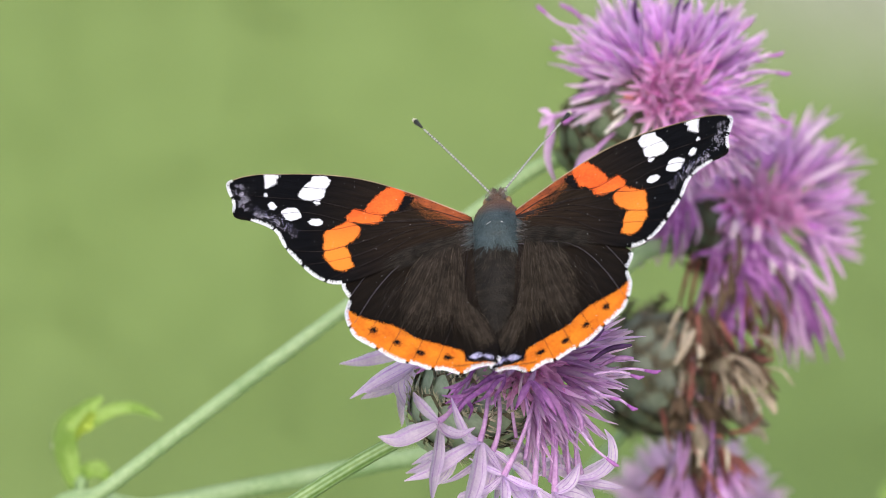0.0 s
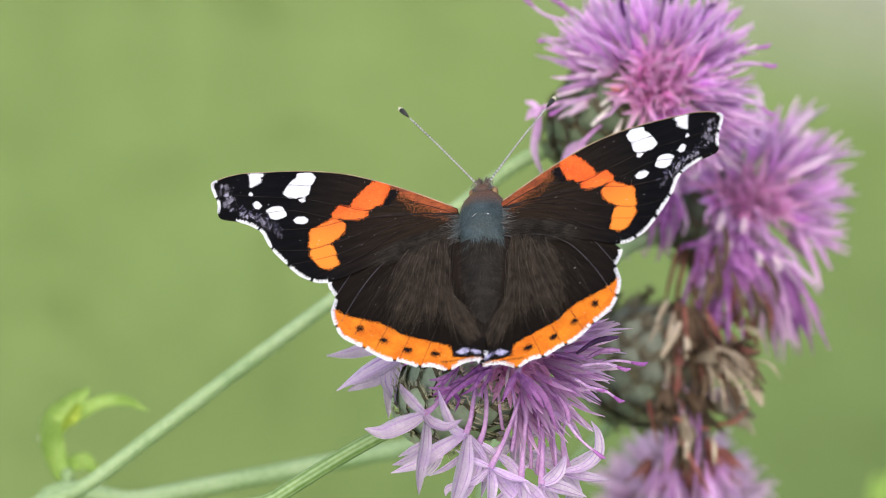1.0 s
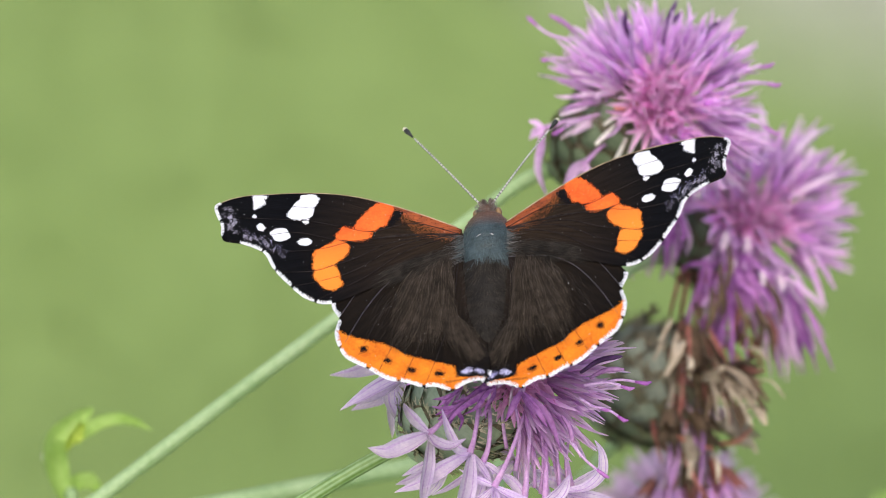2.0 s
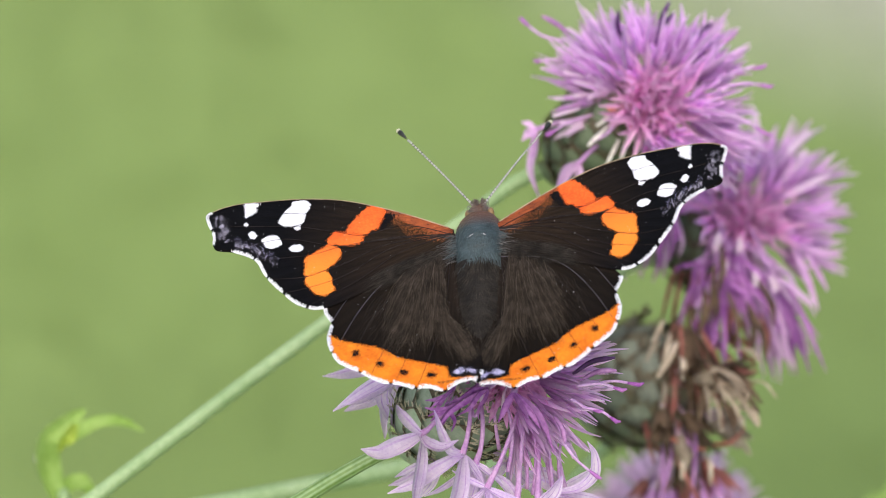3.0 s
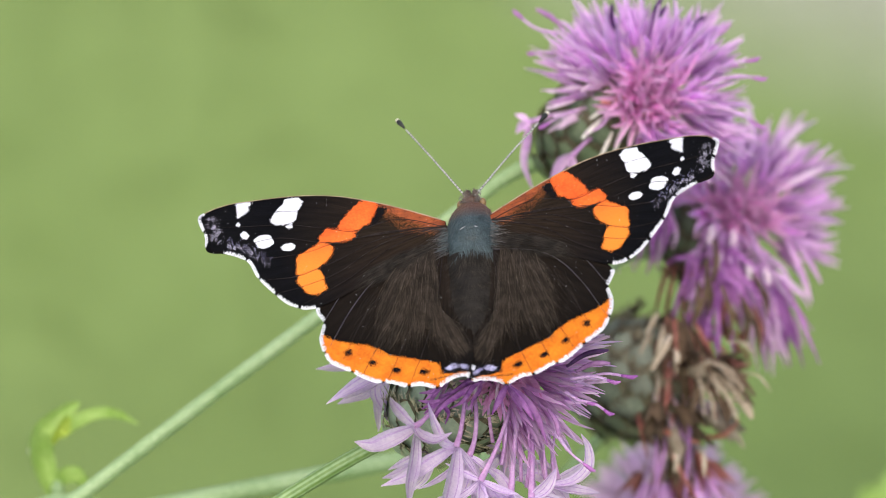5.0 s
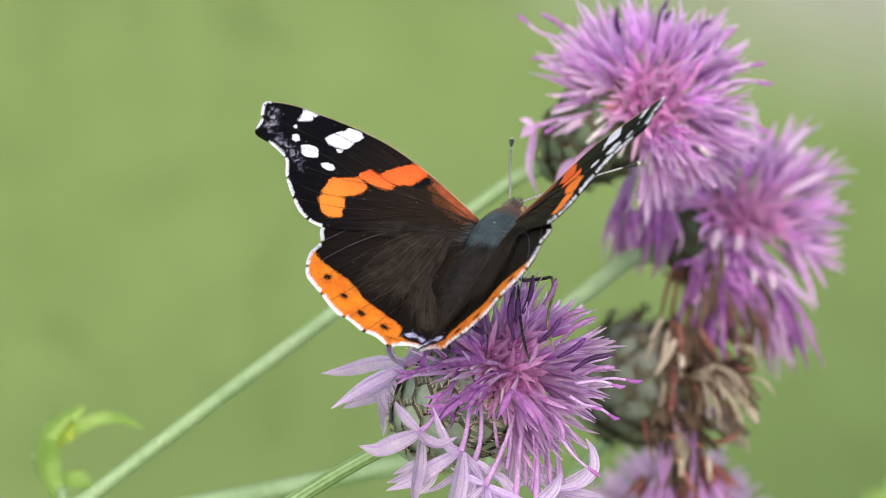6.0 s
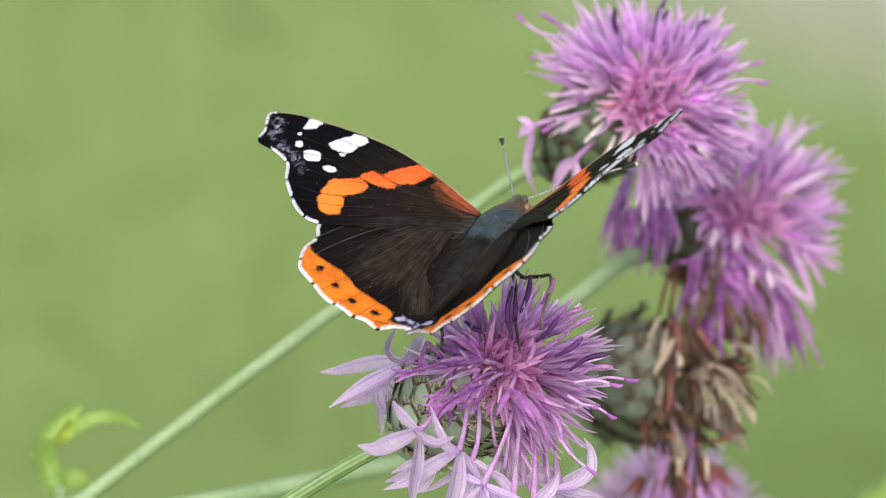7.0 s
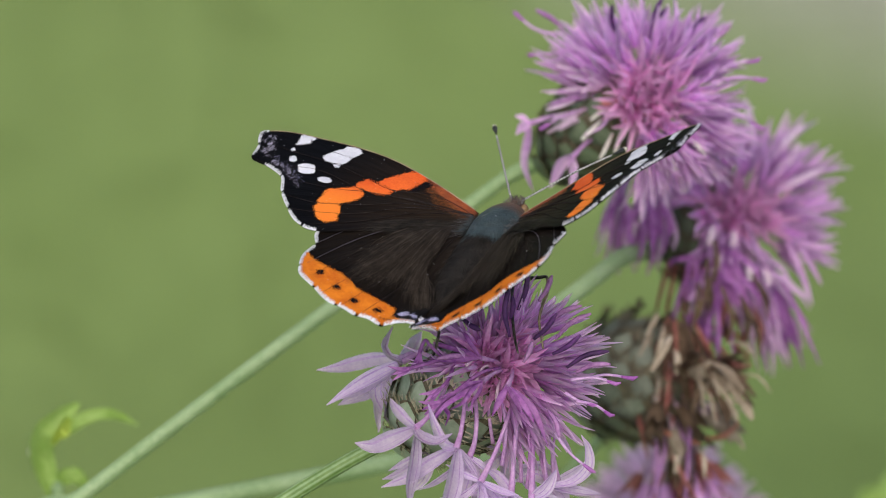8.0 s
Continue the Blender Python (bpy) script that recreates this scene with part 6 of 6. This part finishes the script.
    hair_tuft("palp_hair", head, HAIR_HEAD, 70, lambda rng: (lambda s, t: (ox + s * (0.42 + 0.1 * t), 11.2 + 0.9 * t, 0.15 + 0.6 * t))(rng.choice((-1, 1)), rng.random()),
              lambda p, rng: (rng.uniform(-0.5, 0.5), 1, 0.3 + rng.uniform(-0.3, 0.5)), 0.32, 63, 0.05)
    for s in (-1, 1):
        bm = bmesh.new()
        ball(bm, (ox + s * 1.35, 10.4, 0.05), 0.70, (0.7, 1, 1))
        part("eye", bm, EYE, head, "golden brown rounded eye")
    sink = Vector((0.0, 0.9, -1.3))
    head.location = sink * MM
    thorax.location, thorax.scale = (sink - Vector((0.05, 2.02, 0))) * MM, (1.1, 1.2, 1.0)
    abdomen.location, abdomen.scale = Vector((0.2, 0.0, 0.0)) * MM, (1.08, 1.0, 1.0)
    # antennae: ringed shaft and a dark club with a pale tip
    for s, tip in ((-1, Vector((-9.6, 26.23, -1.03))), (1, Vector((8.93, 26.77, -4.18)))):
        base = Vector((ox + s * 0.62, 11.2, 0.75)) + sink
        root, tip, base = base, tip - base, Vector((0, 0, 0))
        line = spline([base, base.lerp(tip, 0.5) + Vector((0, 0, 0.25)), tip], 16)
        n = len(line)
        bm = bmesh.new()
        sweep(bm, line[:-4], [0.13, 0.12, 0.12], 6, 0)
        ant = part("antenna", bm, ANT_GREY, bf, "thin grey ringed antenna")
        ant.location = root * MM
        feelers.append((s, ant, root, tip.copy()))
        bm = bmesh.new()
        for k in range(1, 27):
            c = base.lerp(tip, k / 32) + Vector((0, 0, 0.25)) * (4 * (k / 32) * (1 - k / 32))
            d = (tip - base).normalized() * 0.05
            sweep(bm, [c - d, c + d], [0.145, 0.145], 6, 0)
        part("ring_bands", bm, ANT_DARK, ant)
        bm = bmesh.new()
        d = (tip - line[-6]).normalized()
        sweep(bm, [tip - d * 1.7, tip - d * 1.2, tip - d * 0.6, tip - d * 0.2, tip], [0.12, 0.2, 0.32, 0.34, 0.30], 8, 0)
        sweep(bm, [tip - d * 0.15, tip + d * 0.2, tip + d * 0.42], [0.33, 0.27, 0.08], 8, 1)
        part("club", bm, [ANT_DARK, ANT_TIP], ant, "dark club with a cream tip")
    # legs
    for pts, tan in (([(1.6, 6, -0.8), (0.6, 5.7, -4.2), (1.5, 5.65, -7.3), (3.13, 5.55, -7.45), (5.0, 5.25, -7.1), (5.95, 5.12, -6.87), (6.28, 4.84, -7.01), (6.7, 3.57, -7.89), (6.81, 1.03, -8.67), (7.02, -0.7, -9.4), (7.7, -2.28, -10.39), (8.2, -3.46, -11.64)], 1),
                     ([(1.4, 4.4, -0.8), (2.0, 3.8, -4.0), (2.46, 2.72, -6.81), (2.97, 1.39, -7.24), (3.99, -1.56, -8.55), (5.24, -4.34, -9.86), (6.04, -5.82, -10.83)], 0),
                     ([(-1.4, 4, -0.8), (-2.6, -1.0, -3.6), (-3.15, -6.17, -5.91), (-3.69, -6.5, -7.93), (-5.03, -6.5, -10.69), (-5.92, -6.92, -11.42), (-7.36, -7.53, -11.87)], 0)):
        bm = bmesh.new()
        path = spline(pts, 6)
        sweep(bm, path, [0.26, 0.26, 0.26, 0.25, 0.22, 0.19, 0.19, 0.18, 0.17, 0.15, 0.12], 8, 0)
        if tan:
            for f in bm.faces:
                if f.calc_center_median().y < 4.7 * MM:
                    f.material_index = 1
        part("leg", bm, [LEG, LEG_TAN], bf, "thin dark jointed leg")
    return bf, wings, feelers


insect, wings, feelers = butterfly()


# ---- movement ----
def motions():
    # seconds; pitch, roll, heading; place in plant space; lift of the two wing pairs
    rows = [
        (0, -42.82, -7.71, 0.96, 3.5, -2.34, 16.81, 20.36),
        (0.5, -42.71, -8.08, 0.82, 3.46, -2.34, 17.63, 20.26),
        (1, -41.16, -8.42, 1.4, 3.47, -2.39, 15.23, 17.36),
        (1.5, -41.22, -7.88, 1.5, 3.52, -2.54, 14.32, 16.14),
        (2, -41.56, -7.96, 1.45, 3.5, -2.52, 14.13, 15.86),
        (3.5, -41.46, -7.94, 1.77, 3.4, -2.35, 8.79, 10.41),
        (4, -39.05, -7.89, 2.16, 3.23, -2.44, 7.29, 8.64),
        (4.5, -39.51, -8.44, 2.18, 3.23, -2.45, 8.36, 9.73),
        (4.7, -39.51, -8.44, 2.18, 3.23, -2.45, 8.36, 9.73),
        (5.8, -40.81, -25.45, -17.68, 3.54, -1.55, 21.09, 27.47),
        (5.9, -42.42, -36.52, -24.45, 3.5, -1.2, 32.54, 28.43),
        (6, -44.4, -43.48, -30.96, 3.28, -0.73, 36.65, 31.4),
        (6.2, -45.06, -48.64, -36.69, 3.77, 0.15, 38, 28.99),
        (6.3, -45.4, -46.95, -36.29, 3.55, 0.3, 35.11, 30.08),
        (6.5, -45.62, -47.37, -37.52, 3.53, 0.27, 28.35, 27.42),
        (7, -44.95, -47.97, -37.69, 3.35, 0.19, 27.7, 27.33),
        (7.5, -45.91, -46.19, -37.56, 3.51, 0.19, 24.78, 26.42),
        (8, -47.71, -43.65, -36.8, 3.68, 0.05, 19.36, 24.95),
    ]

    def turned(pitch, roll, heading):
        return pose(0, 0, 0, 0, 0, heading) @ pose(0, 0, 0, pitch) @ pose(0, 0, 0, 0, roll)
    walk(insect, [(t, PLANT @ pose(a * MM, b * MM, 6 * MM) @ turned(p, r, h)) for t, p, r, h, a, b, l, m in rows])
    # the raised forewing also twists a little about its length: twist, lift, sweep
    raised = {5.8: (-3.1, 29.4, -1.7), 5.9: (-2.5, 30.6, -1.6), 6: (-1.8, 32.1, -1.5), 6.2: (-2.9, 29.4, -2.0), 6.3: (-3.6, 29.0, -1.4),
              6.5: (-5.0, 28.3, -0.3), 7: (-4.2, 28.3, -1.0), 7.5: (-3.9, 27.1, -0.3), 8: (-3.2, 25.9, -1.5)}
    for side in (-1, 1):
        fore, hind = wings[side]
        lifts = [(row[0], row[6 if side < 0 else 7]) for row in rows]
        walk(hind, [(t, pose(side * HX * MM, -0.45 * side * MM, 0, 0, -side * l, 0)) for t, l in lifts])
        turns = [(t, *raised.get(t, (0.0, l, 0.0))) if side > 0 else (t, 0.0, l, 0.0) for t, l in lifts]
        walk(fore, [(t, pose(side * HX * MM, 0, 0, x, -side * l, z)) for t, x, l, z in turns])
    # the antennae dip out of sight behind the head and come up again
    ways = {-1: [(0, (-9.44, 14.13, -0.22)), (2.0, (-9.27, 14.24, -0.17)), (4.0, (-9.0, 14.39, -0.93)), (4.7, (-8.9, 14.4, -1.0)), (5.8, (-5.93, 15.68, -2.8)), (6.0, (-6.78, 15.5, -1.61)), (6.2, (-8.84, 14.44, -1.42)), (7.0, (-9.15, 14.32, -0.29)), (7.5, (-8.87, 14.46, 1.05)), (8.0, (-8.52, 14.64, 1.44))],
            1: [(0, (8.29, 14.67, -2.52)), (2.0, (8.14, 14.78, -2.34)), (4.0, (8.32, 14.53, -3.16)), (4.7, (8.3, 14.5, -3.2)), (5.8, (10.72, 12.84, -3.23)), (6.0, (9.44, 13.4, -4.65)), (6.2, (7.62, 13.43, -7.18)), (7.0, (7.24, 14.73, -4.58)), (8.0, (7.09, 15.36, -1.95))]}
    dip = (-8, 6, -11)
    for side, ant, root, rest in feelers:
        early, late = [k for k in ways[side] if k[0] < 6.3], [k for k in ways[side] if k[0] > 6.3]
        keys = early + [(6.25, Vector(dip).lerp(Vector(early[-1][1]), 0.5)), (6.35, dip), (6.52, dip), (6.6, Vector(dip).lerp(Vector(late[0][1]), 0.5)), (6.7, late[0][1])] + late
        walk(ant, [(t, Matrix.LocRotScale(root * MM, rest.rotation_difference(Vector(d)), None)) for t, d in keys])


motions()
